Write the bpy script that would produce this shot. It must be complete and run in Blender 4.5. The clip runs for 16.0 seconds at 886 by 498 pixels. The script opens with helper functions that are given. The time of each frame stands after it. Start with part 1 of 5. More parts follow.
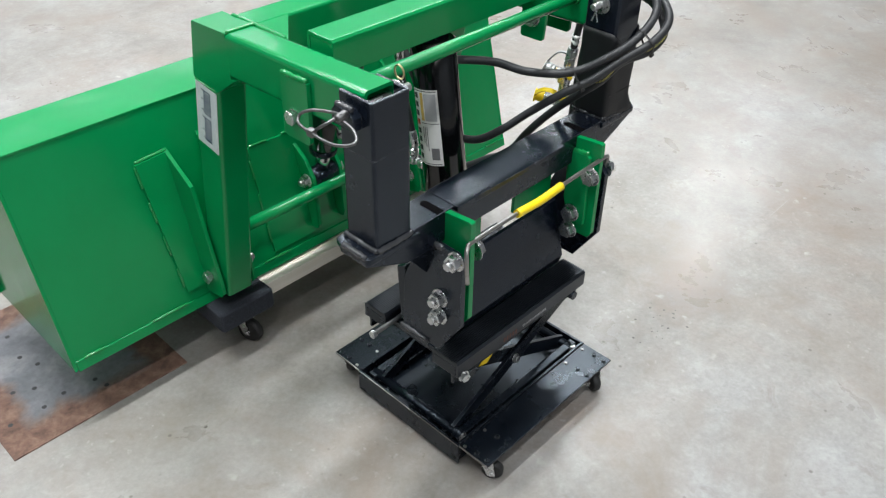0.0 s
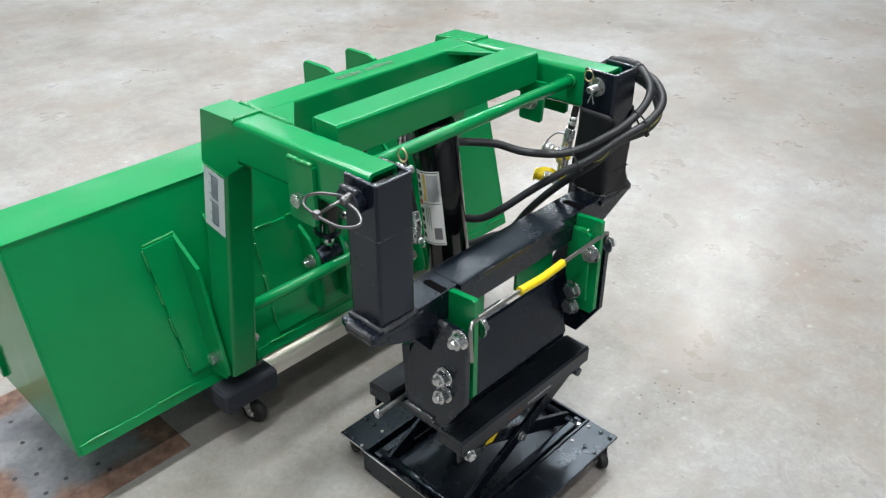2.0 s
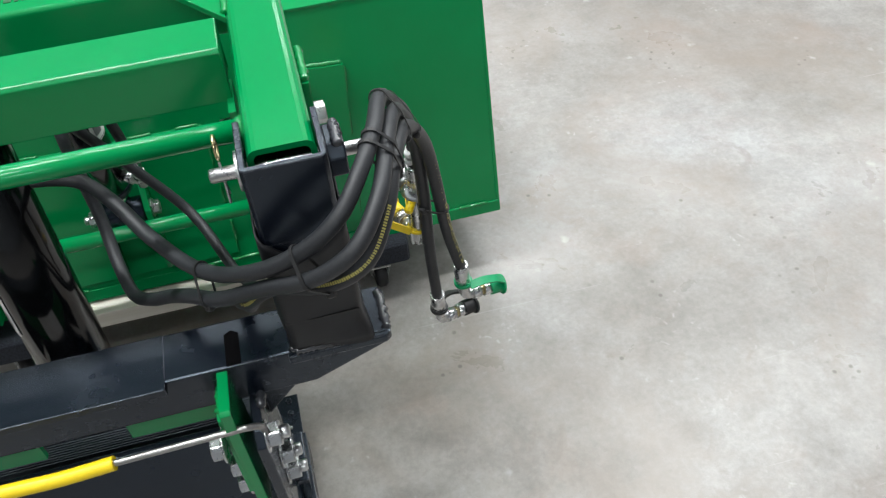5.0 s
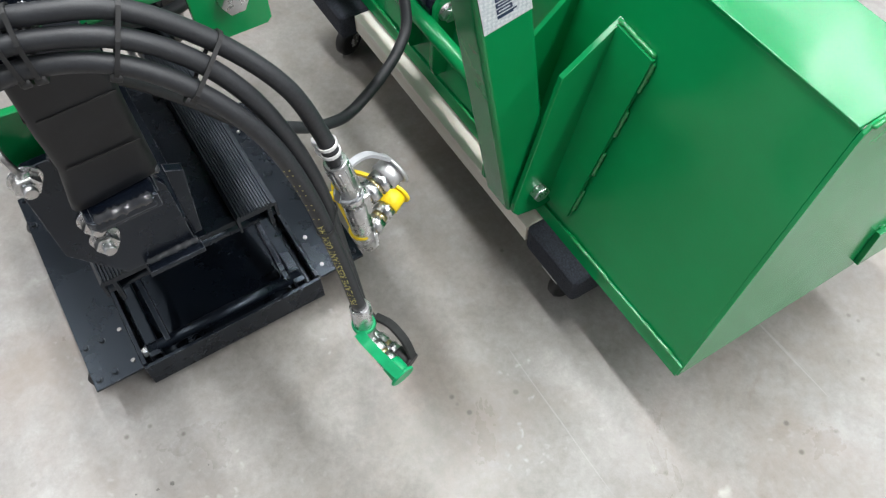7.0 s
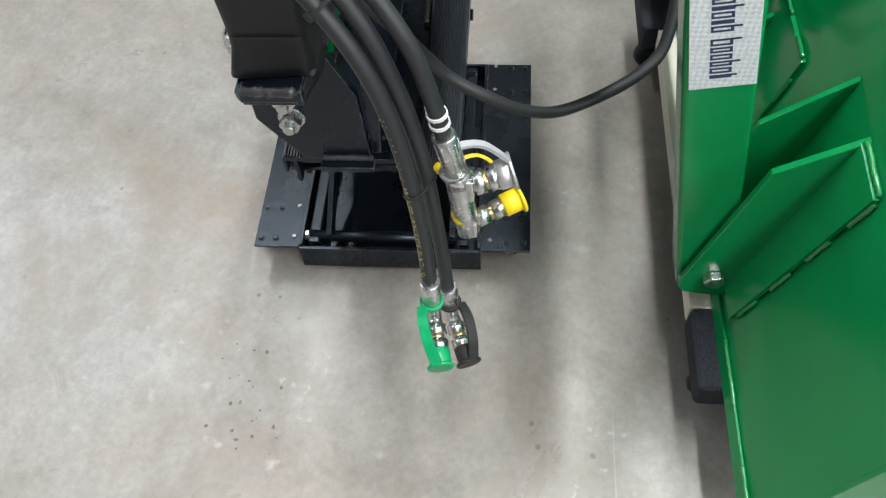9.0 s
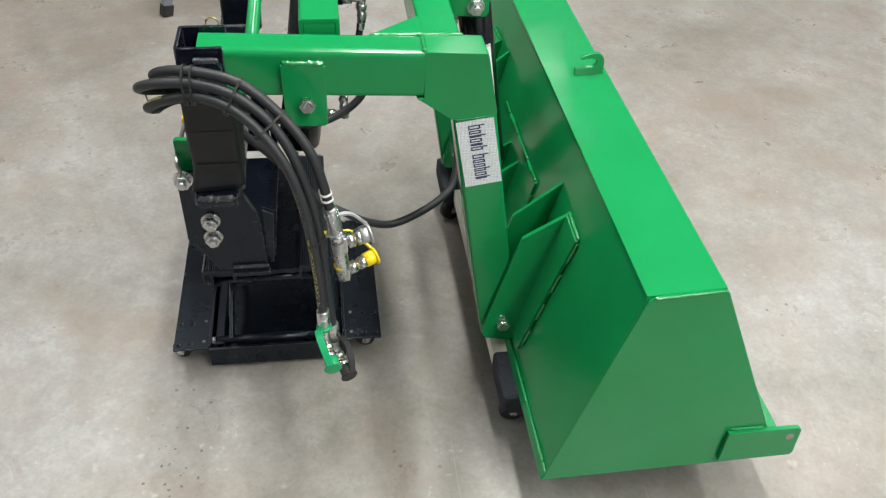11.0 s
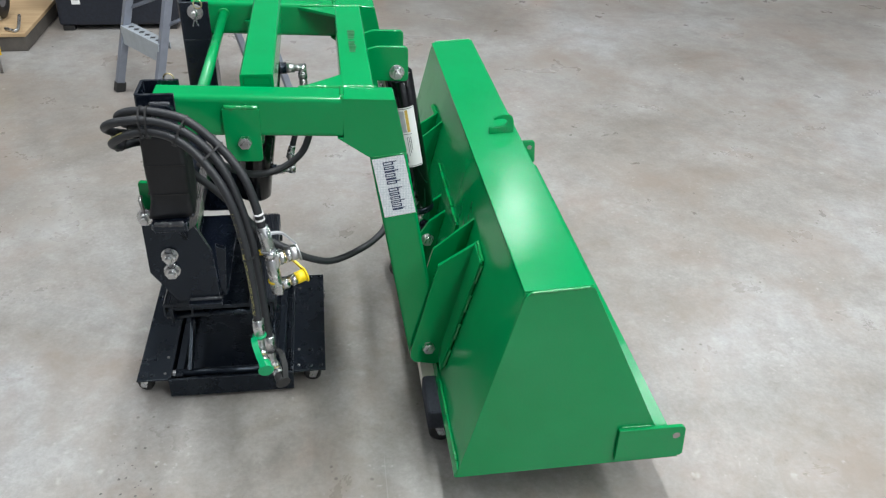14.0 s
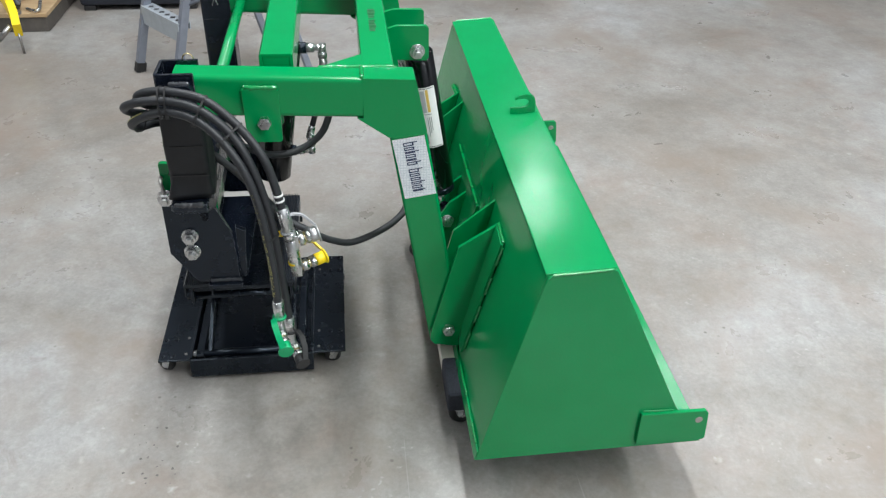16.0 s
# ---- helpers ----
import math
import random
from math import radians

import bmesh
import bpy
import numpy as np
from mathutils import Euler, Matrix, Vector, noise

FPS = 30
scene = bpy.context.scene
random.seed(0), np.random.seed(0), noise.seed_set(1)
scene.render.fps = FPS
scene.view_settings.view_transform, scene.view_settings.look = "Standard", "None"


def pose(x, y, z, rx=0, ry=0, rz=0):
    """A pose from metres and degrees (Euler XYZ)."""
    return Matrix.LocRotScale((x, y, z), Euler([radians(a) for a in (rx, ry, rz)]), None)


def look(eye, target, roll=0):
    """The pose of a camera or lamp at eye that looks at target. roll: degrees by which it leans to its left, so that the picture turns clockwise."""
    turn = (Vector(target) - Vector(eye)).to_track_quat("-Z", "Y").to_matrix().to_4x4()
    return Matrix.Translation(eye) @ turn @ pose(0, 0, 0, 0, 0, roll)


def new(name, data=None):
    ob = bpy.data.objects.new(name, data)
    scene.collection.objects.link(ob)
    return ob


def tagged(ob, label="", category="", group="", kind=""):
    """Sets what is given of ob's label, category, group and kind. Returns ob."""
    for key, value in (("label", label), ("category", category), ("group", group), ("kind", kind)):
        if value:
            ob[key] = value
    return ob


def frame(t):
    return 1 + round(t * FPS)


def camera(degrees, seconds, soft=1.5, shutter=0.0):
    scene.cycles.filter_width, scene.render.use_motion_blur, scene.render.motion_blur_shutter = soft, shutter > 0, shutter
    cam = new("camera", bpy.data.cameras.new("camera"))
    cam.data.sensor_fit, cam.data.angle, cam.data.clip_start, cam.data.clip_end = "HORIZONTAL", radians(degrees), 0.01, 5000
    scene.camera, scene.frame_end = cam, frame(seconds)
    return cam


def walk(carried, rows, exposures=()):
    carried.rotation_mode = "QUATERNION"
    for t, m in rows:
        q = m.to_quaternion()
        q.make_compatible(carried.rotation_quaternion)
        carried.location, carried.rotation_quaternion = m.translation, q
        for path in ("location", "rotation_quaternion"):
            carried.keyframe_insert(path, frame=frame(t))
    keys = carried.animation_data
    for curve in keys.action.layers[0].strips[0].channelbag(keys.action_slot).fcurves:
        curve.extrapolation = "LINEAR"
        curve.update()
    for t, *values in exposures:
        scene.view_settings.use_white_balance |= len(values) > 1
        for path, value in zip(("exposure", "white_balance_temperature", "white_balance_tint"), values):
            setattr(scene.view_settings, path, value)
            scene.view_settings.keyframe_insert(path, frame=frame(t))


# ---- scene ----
cam = camera(56.1, 16.0, soft=1.25)
PATH = [
    (0, (-1.059, -0.803, 1.388), (0.112, 0.29, 0.191), 1.4),
    (0.5, (-1.065, -0.8, 1.383), (0.11, 0.292, 0.189), 1.6),
    (1, (-1.073, -0.806, 1.396), (0.112, 0.293, 0.218), 1.7),
    (1.5, (-1.072, -0.815, 1.398), (0.163, 0.357, 0.349), 0.9),
    (2, (-1.07, -0.811, 1.4), (0.171, 0.36, 0.356), 0.4),
    (2.5, (-1.068, -0.816, 1.396), (0.172, 0.352, 0.349), 0.1),
    (3, (-1.034, -0.796, 1.38), (0.201, 0.352, 0.305), 0.1),
    (3.3, (-0.888, -0.801, 1.368), (0.315, 0.297, 0.206), -0.1),
    (3.5, (-0.713, -0.815, 1.362), (0.44, 0.252, 0.124), -0.9),
    (4, (-0.358, -0.788, 1.362), (0.6, 0.375, 0.047), -4.6),
    (4.4, (-0.045, -0.653, 1.331), (0.725, 0.55, -0.069), -2.2),
    (4.6, (0.109, -0.58, 1.329), (0.724, 0.631, -0.139), -2.9),
    (4.7, (0.167, -0.579, 1.331), (0.697, 0.664, -0.143), -3.4),
    (6.8, (0.936, -0.025, 1.233), (0.019, 0.631, -0.418), -2.4),
    (7, (0.933, 0.059, 1.232), (0.0, 0.599, -0.452), -1.8),
    (7.5, (0.921, 0.188, 1.228), (-0.07, 0.486, -0.484), 0.2),
    (8, (0.946, 0.273, 1.194), (-0.077, 0.215, -0.524), -5.0),
    (8.2, (0.945, 0.285, 1.18), (-0.038, 0.169, -0.558), -5.4),
    (10.3, (1.241, 0.217, 1.372), (-0.17, 0.211, -0.045), -0.2),
    (10.5, (1.334, 0.19, 1.407), (-0.104, 0.306, 0.022), 1.5),
    (11, (1.529, 0.227, 1.462), (0.04, 0.481, 0.151), 3.1),
    (11.3, (1.667, 0.296, 1.453), (0.166, 0.546, 0.155), 2.8),
    (11.5, (1.742, 0.344, 1.448), (0.224, 0.581, 0.168), 2.7),
    (11.7, (1.775, 0.357, 1.44), (0.161, 0.595, 0.282), 2.4),
    (11.8, (1.789, 0.364, 1.448), (0.142, 0.602, 0.339), 2.1),
    (12, (1.806, 0.376, 1.457), (0.119, 0.606, 0.407), 2.1),
    (12.3, (1.825, 0.368, 1.469), (0.14, 0.609, 0.42), 2.1),
    (12.5, (1.838, 0.376, 1.466), (0.144, 0.615, 0.43), 1.9),
    (13, (1.852, 0.365, 1.461), (0.166, 0.658, 0.426), 2.3),
    (13.5, (1.86, 0.355, 1.462), (0.196, 0.634, 0.388), 2.2),
    (14, (1.861, 0.357, 1.455), (0.194, 0.614, 0.381), 1.9),
    (14.5, (1.856, 0.361, 1.455), (0.193, 0.605, 0.372), 1.8),
    (15, (1.853, 0.36, 1.456), (0.204, 0.589, 0.349), 1.6),
    (15.5, (1.849, 0.356, 1.453), (0.203, 0.577, 0.339), 1.5),
    (16, (1.847, 0.357, 1.449), (0.2, 0.565, 0.335), 1.2),
]
walk(cam, [(t, look(eye, target, roll)) for t, eye, target, roll in PATH],
     ((0.0, 0.15, 6500, 7), (2.5, 0.15, 6500, 7), (3.5, 0.08, 6500, 7), (4.3, -0.02, 6450, 7), (5.2, 0.0, 6500, 7), (7.0, 0.24, 6550, 9), (7.5, 0.24, 6550, 9), (8.0, 0.16, 6550, 8),
      (9.4, 0.15, 6750, 7), (10.5, 0.2, 6950, 7), (11.2, 0.06, 6900, 7), (12.0, 0.06, 6480, 7), (13.0, 0.06, 6400, 7), (16.0, 0.06, 6400, 7)))

# ---- light: shop hall with rows of ceiling strip lamps, all out of view ----
world = bpy.data.worlds.new("world")
scene.world = world
world.use_nodes = True
world.node_tree.nodes["Background"].inputs[0].default_value = (0.85, 0.92, 1.0, 1)
world.node_tree.nodes["Background"].inputs[1].default_value = 0.05
scene.view_settings.exposure = 0.0
LAMP_W = 125.0
# x, y, power and length of each strip
# (-3, -5.2), (0.4, -5.2) and (2.9, 2.0) are added fill for faces and gaps
LAMPS = [(-5.6, 1.9, 0.12, 0.9), (-3.0, 4.2, 0.45, 3.6), (-3.0, -5.2, 0.4, 3.6), (0.4, -5.2, 0.7, 3.6), (-1.15, -1.3, 0.62, 3.6), (-0.5, 0.82, 1.45, 3.6), (0.6, 3.9, 0.7, 3.6), (2.9, 2.0, 1.0, 2.4),
         (3.8, 4.6, 0.85, 3.6), (2.8, 8.0, 1.0, 3.6), (7.0, 4.6, 0.7, 1.8), (7.1, 2.6, 0.7, 1.6)]
CEIL = 4.4
FLOOR = -0.014


# ---- materials ----
def material(name):
    m = bpy.data.materials.new(name)
    m.use_nodes = True
    nt = m.node_tree
    return m, nt, nt.nodes["Principled BSDF"]


def node(nt, kind, **inputs):
    n = nt.nodes.new(kind)
    for k, v in inputs.items():
        n.inputs[k.replace("_", " ")].default_value = v
    return n


def ramp(nt, source, stops):
    r = nt.nodes.new("ShaderNodeValToRGB")
    els = r.color_ramp.elements
    while len(els) < len(stops):
        els.new(0.5)
    for e, (p, c) in zip(els, stops):
        e.position = p
        e.color = c if len(c) == 4 else (*c, 1)
    nt.links.new(source, r.inputs[0])
    return r.outputs[0]


def coords(nt):
    return nt.nodes.new("ShaderNodeTexCoord").outputs["Object"]


def noise_tex(nt, vec, scale, detail=4, rough=0.55, dist=0.0):
    n = node(nt, "ShaderNodeTexNoise", Scale=scale, Detail=detail, Roughness=rough, Distortion=dist)
    nt.links.new(vec, n.inputs["Vector"])
    return n.outputs[0]


def mix(nt, fac, a, b, kind="MIX"):
    n = nt.nodes.new("ShaderNodeMix")
    n.data_type = "RGBA"
    n.blend_type = kind
    for sock, v in ((n.inputs[0], fac), (n.inputs[6], a), (n.inputs[7], b)):
        if hasattr(v, "links"):
            nt.links.new(v, sock)
        else:
            sock.default_value = v if isinstance(v, (int, float)) else (*v[:3], 1)
    return n.outputs[2]


def bump(nt, bsdf, height, strength, dist=0.002):
    b = node(nt, "ShaderNodeBump", Strength=strength, Distance=dist)
    nt.links.new(height, b.inputs["Height"])
    nt.links.new(b.outputs[0], bsdf.inputs["Normal"])


def paint(name, base, dark, rough=0.3, peel=0.15, wear=(0.5, 0.5, 0.48), coat=0.0, grime=0.35, spec=0.5, dust=0.0, edge=0.0, wave=0.0, tint=None):
    m, nt, b = material(name)
    v = coords(nt)
    big = noise_tex(nt, v, 5, 5, 0.6)
    col = mix(nt, ramp(nt, big, [(0.3, (0, 0, 0)), (0.75, (1, 1, 1))]), dark, base)
    fine = noise_tex(nt, v, 140, 2, 0.5)
    scuff = ramp(nt, noise_tex(nt, v, 38, 8, 0.75, 0.6), [(0.76, (0, 0, 0)), (0.80, (grime, grime, grime))])
    if dust:
        haze = ramp(nt, noise_tex(nt, v, 7.0, 9, 0.7, 0.6), [(0.42, (0, 0, 0)), (0.78, (dust, dust, dust))])
        col = mix(nt, haze, col, (0.078, 0.088, 0.104))
        rub = ramp(nt, noise_tex(nt, v, 95, 5, 0.7), [(0.69, (0, 0, 0)), (0.74, (dust, dust, dust))])
        col = mix(nt, rub, col, (0.18, 0.18, 0.18))
    col = mix(nt, scuff, col, wear)
    if edge:
        # paint rubbed thin along sharp edges
        bev = nt.nodes.new("ShaderNodeBevel")
        bev.samples = 4
        bev.inputs["Radius"].default_value = 0.0022
        dot = nt.nodes.new("ShaderNodeVectorMath")
        dot.operation = "DOT_PRODUCT"
        nt.links.new(bev.outputs[0], dot.inputs[0])
        nt.links.new(nt.nodes.new("ShaderNodeNewGeometry").outputs["Normal"], dot.inputs[1])
        sharp = ramp(nt, dot.outputs["Value"], [(0.80, (1, 1, 1)), (0.985, (0, 0, 0))])
        chips = ramp(nt, noise_tex(nt, v, 60, 6, 0.7, 0.4), [(0.40, (0, 0, 0)), (0.62, (edge, edge, edge))])
        col = mix(nt, mix(nt, 1.0, sharp, chips, "MULTIPLY"), col, (0.30, 0.31, 0.33))
    nt.links.new(col, b.inputs["Base Color"])
    r = ramp(nt, noise_tex(nt, v, 9, 6, 0.65), [(0.3, (rough * 0.84,) * 3), (0.7, (min(1, rough * 1.2),) * 3)])
    nt.links.new(r, b.inputs["Roughness"])
    b.inputs["Coat Weight"].default_value = coat
    b.inputs["Specular IOR Level"].default_value = spec
    b.inputs["Coat Roughness"].default_value = 0.15
    if tint:
        b.inputs["Specular Tint"].default_value = (*tint, 1.0)
    bump(nt, b, fine, peel, 0.0006)
    if wave:
        # sheet metal that is not quite flat
        dent = node(nt, "ShaderNodeBump", Strength=wave, Distance=0.02)
        nt.links.new(noise_tex(nt, v, 7.0, 2, 0.5, 0.3), dent.inputs["Height"])
        nt.links.new(dent.outputs[0], b.inputs["Normal"].links[0].from_node.inputs["Normal"])
    return m


def metal(name, col, rough, met=1.0, scale=60):
    m, nt, b = material(name)
    v = coords(nt)
    n = noise_tex(nt, v, scale, 5, 0.7)
    nt.links.new(ramp(nt, n, [(0.3, tuple(c * 0.7 for c in col)), (0.7, col)]), b.inputs["Base Color"])
    nt.links.new(ramp(nt, n, [(0.3, (rough * 1.4,) * 3), (0.7, (rough * 0.7,) * 3)]), b.inputs["Roughness"])
    b.inputs["Metallic"].default_value = met
    bump(nt, b, n, 0.12, 0.0008)
    return m


def plain(name, col, rough=0.5, scale=40, vary=0.2, relief=0.1, met=0.0):
    m, nt, b = material(name)
    v = coords(nt)
    n = noise_tex(nt, v, scale, 5, 0.65)
    lo = tuple(c * (1 - vary) for c in col)
    hi = tuple(min(1, c * (1 + vary)) for c in col)
    nt.links.new(ramp(nt, n, [(0.3, lo), (0.7, hi)]), b.inputs["Base Color"])
    b.inputs["Roughness"].default_value = rough
    b.inputs["Metallic"].default_value = met
    bump(nt, b, n, relief, 0.001)
    return m


GREEN = paint("green_gloss_paint", (0.003, 0.248, 0.072), (0.002, 0.212, 0.058), 0.17, 0.05, (0.08, 0.34, 0.13), 0.0, 0.35, 0.42, wave=0.10)
GREEN_WELD = paint("green_painted_weld", (0.008, 0.25, 0.065), (0.004, 0.2, 0.05), 0.16, 0.25, (0.35, 0.55, 0.38), 0.0, 0.8, 0.8)
BLACK = paint("black_satin_paint", (0.0036, 0.0058, 0.0120), (0.0024, 0.0040, 0.0085), 0.25, 0.22, (0.15, 0.155, 0.165), 0.0, 0.5, 0.56, 0.05, 0.85, tint=(0.70, 0.84, 1.0))
GLOSS_BLACK = paint("black_gloss_enamel", (0.0035, 0.0038, 0.0045), (0.0028, 0.003, 0.0035), 0.11, 0.03, (0.1, 0.1, 0.1), 0.0, 0.3, 0.5)
BLACK_WELD = paint("black_painted_weld", (0.075, 0.078, 0.086), (0.014, 0.016, 0.021), 0.22, 0.6, (0.34, 0.34, 0.35), 0.0, 0.9, 0.8)
JACK = paint("jack_black_enamel", (0.0032, 0.0050, 0.0088), (0.0022, 0.0036, 0.0066), 0.27, 0.15, (0.22, 0.22, 0.22), 0.0, 0.45, 0.48, 0.05, 0.5, tint=(0.70, 0.84, 1.0))
SADDLE = paint("ridged_black_saddle", (0.009, 0.0108, 0.0145), (0.0055, 0.0068, 0.0095), 0.34, 0.3, (0.2, 0.2, 0.2), 0.0, 0.4, 0.55, 0.25, tint=(0.74, 0.86, 1.0))
RUBBER = plain("black_rubber", (0.014, 0.0142, 0.015), 0.55, 120, 0.3, 0.2)
WRAP = plain("matte_black_wrap", (0.0062, 0.0070, 0.0092), 0.55, 30, 0.3, 0.5)
HOSE = plain("hose_rubber", (0.0175, 0.0192, 0.0225), 0.5, 300, 0.25, 0.25)
ZINC = metal("zinc_plate", (0.72, 0.73, 0.74), 0.27)
STEEL = metal("bare_steel", (0.42, 0.41, 0.4), 0.35)
CHROME = metal("chromed_rod", (0.75, 0.75, 0.76), 0.12)
DARK_STEEL = metal("dull_wire_steel", (0.24, 0.24, 0.245), 0.4)
BRASS = metal("yellow_zinc", (0.72, 0.6, 0.34), 0.3)
YELLOW = plain("yellow_vinyl", (0.85, 0.62, 0.01), 0.4, 60, 0.06)
YELLOW_PRINT = plain("yellow_letter_print", (0.50, 0.46, 0.16), 0.5, 60, 0.1)
YELLOW_MARK = plain("yellow_print", (0.46, 0.41, 0.11), 0.5, 60, 0.1)
WHITE_TIE = plain("white_nylon", (0.72, 0.72, 0.72), 0.4, 60, 0.06)
CAP_GREEN = plain("green_rubber_cap", (0.0, 0.30, 0.11), 0.4, 60, 0.12)
CAP_METAL = metal("grey_cap_metal", (0.68, 0.68, 0.69), 0.5)
CAP_GREY = plain("grey_vinyl_strap", (0.36, 0.37, 0.39), 0.45, 60, 0.1)
CARPET = plain("dark_carpet", (0.022, 0.026, 0.036), 0.95, 420, 0.8, 1.0)
LABEL_WHITE = plain("label_paper", (0.78, 0.78, 0.77), 0.35, 30, 0.05, 0.02)
INK = plain("label_ink", (0.03, 0.03, 0.035), 0.4, 30, 0.1, 0.0)
VOID = plain("unlit_recess", (0.003, 0.003, 0.0035), 1.0, 30, 0.1, 0.0)
VOID.node_tree.nodes["Principled BSDF"].inputs["Specular IOR Level"].default_value = 0.05
RUG_TEAL = plain("teal_rug_pile", (0.035, 0.060, 0.072), 0.95, 60, 0.5, 0.8)
RUG_RED = plain("maroon_rug_pile", (0.085, 0.030, 0.034), 0.95, 60, 0.5, 0.8)
RUG_PALE = plain("pale_rug_pile", (0.16, 0.19, 0.20), 0.95, 60, 0.5, 0.8)
PIT = plain("pit_grit", (0.150, 0.142, 0.132), 0.9, 200, 0.5, 0.4)
INK_GREY = plain("grey_ink", (0.16, 0.16, 0.17), 0.4, 30, 0.1, 0.0)
INK_BLUE = plain("blue_ink", (0.020, 0.034, 0.085), 0.4, 30, 0.1, 0.0)
INK_GOLD = plain("gold_ink", (0.62, 0.42, 0.10), 0.4, 30, 0.1, 0.0)
LABEL_SILVER = plain("label_silver", (0.42, 0.43, 0.45), 0.35, 30, 0.1, 0.0)
INK_RED = plain("red_ink", (0.5, 0.06, 0.03), 0.4, 30, 0.1, 0.0)
FADED_RED = plain("faded_red_print", (0.10, 0.035, 0.025), 0.5, 30, 0.2, 0.0)
STENCIL = plain("stencil_ink", (0.012, 0.09, 0.03), 0.5, 30, 0.2, 0.0)
ALU = plain("grey_aluminium", (0.23, 0.25, 0.30), 0.42, 25, 0.1, 0.05, 0.4)
ALU_BRIGHT = plain("bright_aluminium_tread", (0.42, 0.46, 0.50), 0.4, 30, 0.08, 0.05, 0.3)
DARKBOX = plain("black_navy_plastic", (0.012, 0.015, 0.024), 0.5, 60, 0.3, 0.4)


def wood(name, light, dark, scale=14, axis=0, rough=0.6):
    m, nt, b = material(name)
    mp = nt.nodes.new("ShaderNodeMapping")
    sc = [scale] * 3
    sc[axis] = scale * 0.06
    mp.inputs["Scale"].default_value = sc
    nt.links.new(coords(nt), mp.inputs["Vector"])
    n = noise_tex(nt, mp.outputs[0], 2.5, 8, 0.65, 0.8)
    nt.links.new(ramp(nt, n, [(0.3, dark), (0.62, light)]), b.inputs["Base Color"])
    b.inputs["Roughness"].default_value = rough
    bump(nt, b, n, 0.25, 0.001)
    return m


PINE = wood("planed_pine", (0.80, 0.76, 0.68), (0.71, 0.65, 0.55))
PLYWOOD = wood("plywood", (0.50, 0.36, 0.21), (0.36, 0.24, 0.13), 8, 1)
CRATEWOOD = wood("brown_crate_wood", (0.30, 0.15, 0.08), (0.17, 0.08, 0.045), 8, 1)


def concrete():
    m, nt, b = material("polished_concrete")
    v = coords(nt)
    big = noise_tex(nt, v, 0.9, 7, 0.62, 0.3)
    col = ramp(nt, big, [(0.36, (0.205, 0.190, 0.174)), (0.50, (0.270, 0.260, 0.250)), (0.64, (0.325, 0.327, 0.331))])
    # soft blotches of a hand's width, tan and grey
    cloud = noise_tex(nt, v, 4.2, 7, 0.6, 0.35)
    col = mix(nt, 0.38, col, ramp(nt, cloud, [(0.34, (0.37, 0.36, 0.345)), (0.5, (0.51, 0.51, 0.505)), (0.66, (0.63, 0.64, 0.65))]), "OVERLAY")
    mid = noise_tex(nt, v, 13.0, 9, 0.72, 0.1)
    col = mix(nt, 0.42, col, ramp(nt, mid, [(0.27, (0.34, 0.33, 0.315)), (0.72, (0.65, 0.65, 0.65))]), "OVERLAY")
    # trowel mottling a few centimetres across
    mott = noise_tex(nt, v, 27.0, 8, 0.7, 0.5)
    col = mix(nt, 0.42, col, ramp(nt, mott, [(0.30, (0.36, 0.355, 0.345)), (0.70, (0.64, 0.64, 0.64))]), "OVERLAY")
    grain = noise_tex(nt, v, 85, 6, 0.75)
    col = mix(nt, 0.4, col, ramp(nt, grain, [(0.28, (0.33, 0.33, 0.33)), (0.72, (0.67, 0.67, 0.67))]), "OVERLAY")
    # brown stains in loose clouds, and faint rust
    warm = ramp(nt, noise_tex(nt, v, 2.1, 8, 0.64, 0.5), [(0.45, (0, 0, 0)), (0.66, (0.68, 0.68, 0.68))])
    col = mix(nt, warm, col, (0.226, 0.186, 0.154))
    rust = ramp(nt, noise_tex(nt, v, 2.6, 10, 0.72, 0.3), [(0.52, (0, 0, 0)), (0.82, (0.30, 0.30, 0.30))])
    col = mix(nt, rust, col, (0.30, 0.185, 0.135))
    # small tan and dark blots
    blot = ramp(nt, noise_tex(nt, v, 9.0, 9, 0.68, 0.9), [(0.60, (0, 0, 0)), (0.70, (0.42, 0.42, 0.42))])
    col = mix(nt, blot, col, (0.185, 0.150, 0.128))
    # pale worn chips, thick in some places
    wob = nt.nodes.new("ShaderNodeMix")
    wob.data_type = "VECTOR"
    wob.inputs[0].default_value = 0.035
    nz = nt.nodes.new("ShaderNodeTexNoise")
    nz.inputs["Scale"].default_value = 40
    nt.links.new(v, nz.inputs["Vector"])
    nt.links.new(v, wob.inputs[4])
    nt.links.new(nz.outputs["Color"], wob.inputs[5])
    for scale, size, where, amount in ((15.0, 0.17, 2.7, 0.6), (42.0, 0.24, 3.6, 0.5)):
        vo = node(nt, "ShaderNodeTexVoronoi", Scale=scale, Randomness=1.0)
        nt.links.new(wob.outputs[1], vo.inputs["Vector"])
        chip = ramp(nt, vo.outputs["Distance"], [(0.04, (1, 1, 1)), (size, (0, 0, 0))])
        pick = ramp(nt, noise_tex(nt, v, where, 4, 0.6), [(0.51, (0, 0, 0)), (0.66, (amount,) * 3)])
        col = mix(nt, mix(nt, 1.0, chip, pick, "MULTIPLY"), col, (0.50, 0.49, 0.47))
    # small dark pits
    vo2 = node(nt, "ShaderNodeTexVoronoi", Scale=30.0, Randomness=1.0)
    nt.links.new(v, vo2.inputs["Vector"])
    pit = ramp(nt, vo2.outputs["Distance"], [(0.08, (1, 1, 1)), (0.17, (0, 0, 0))])
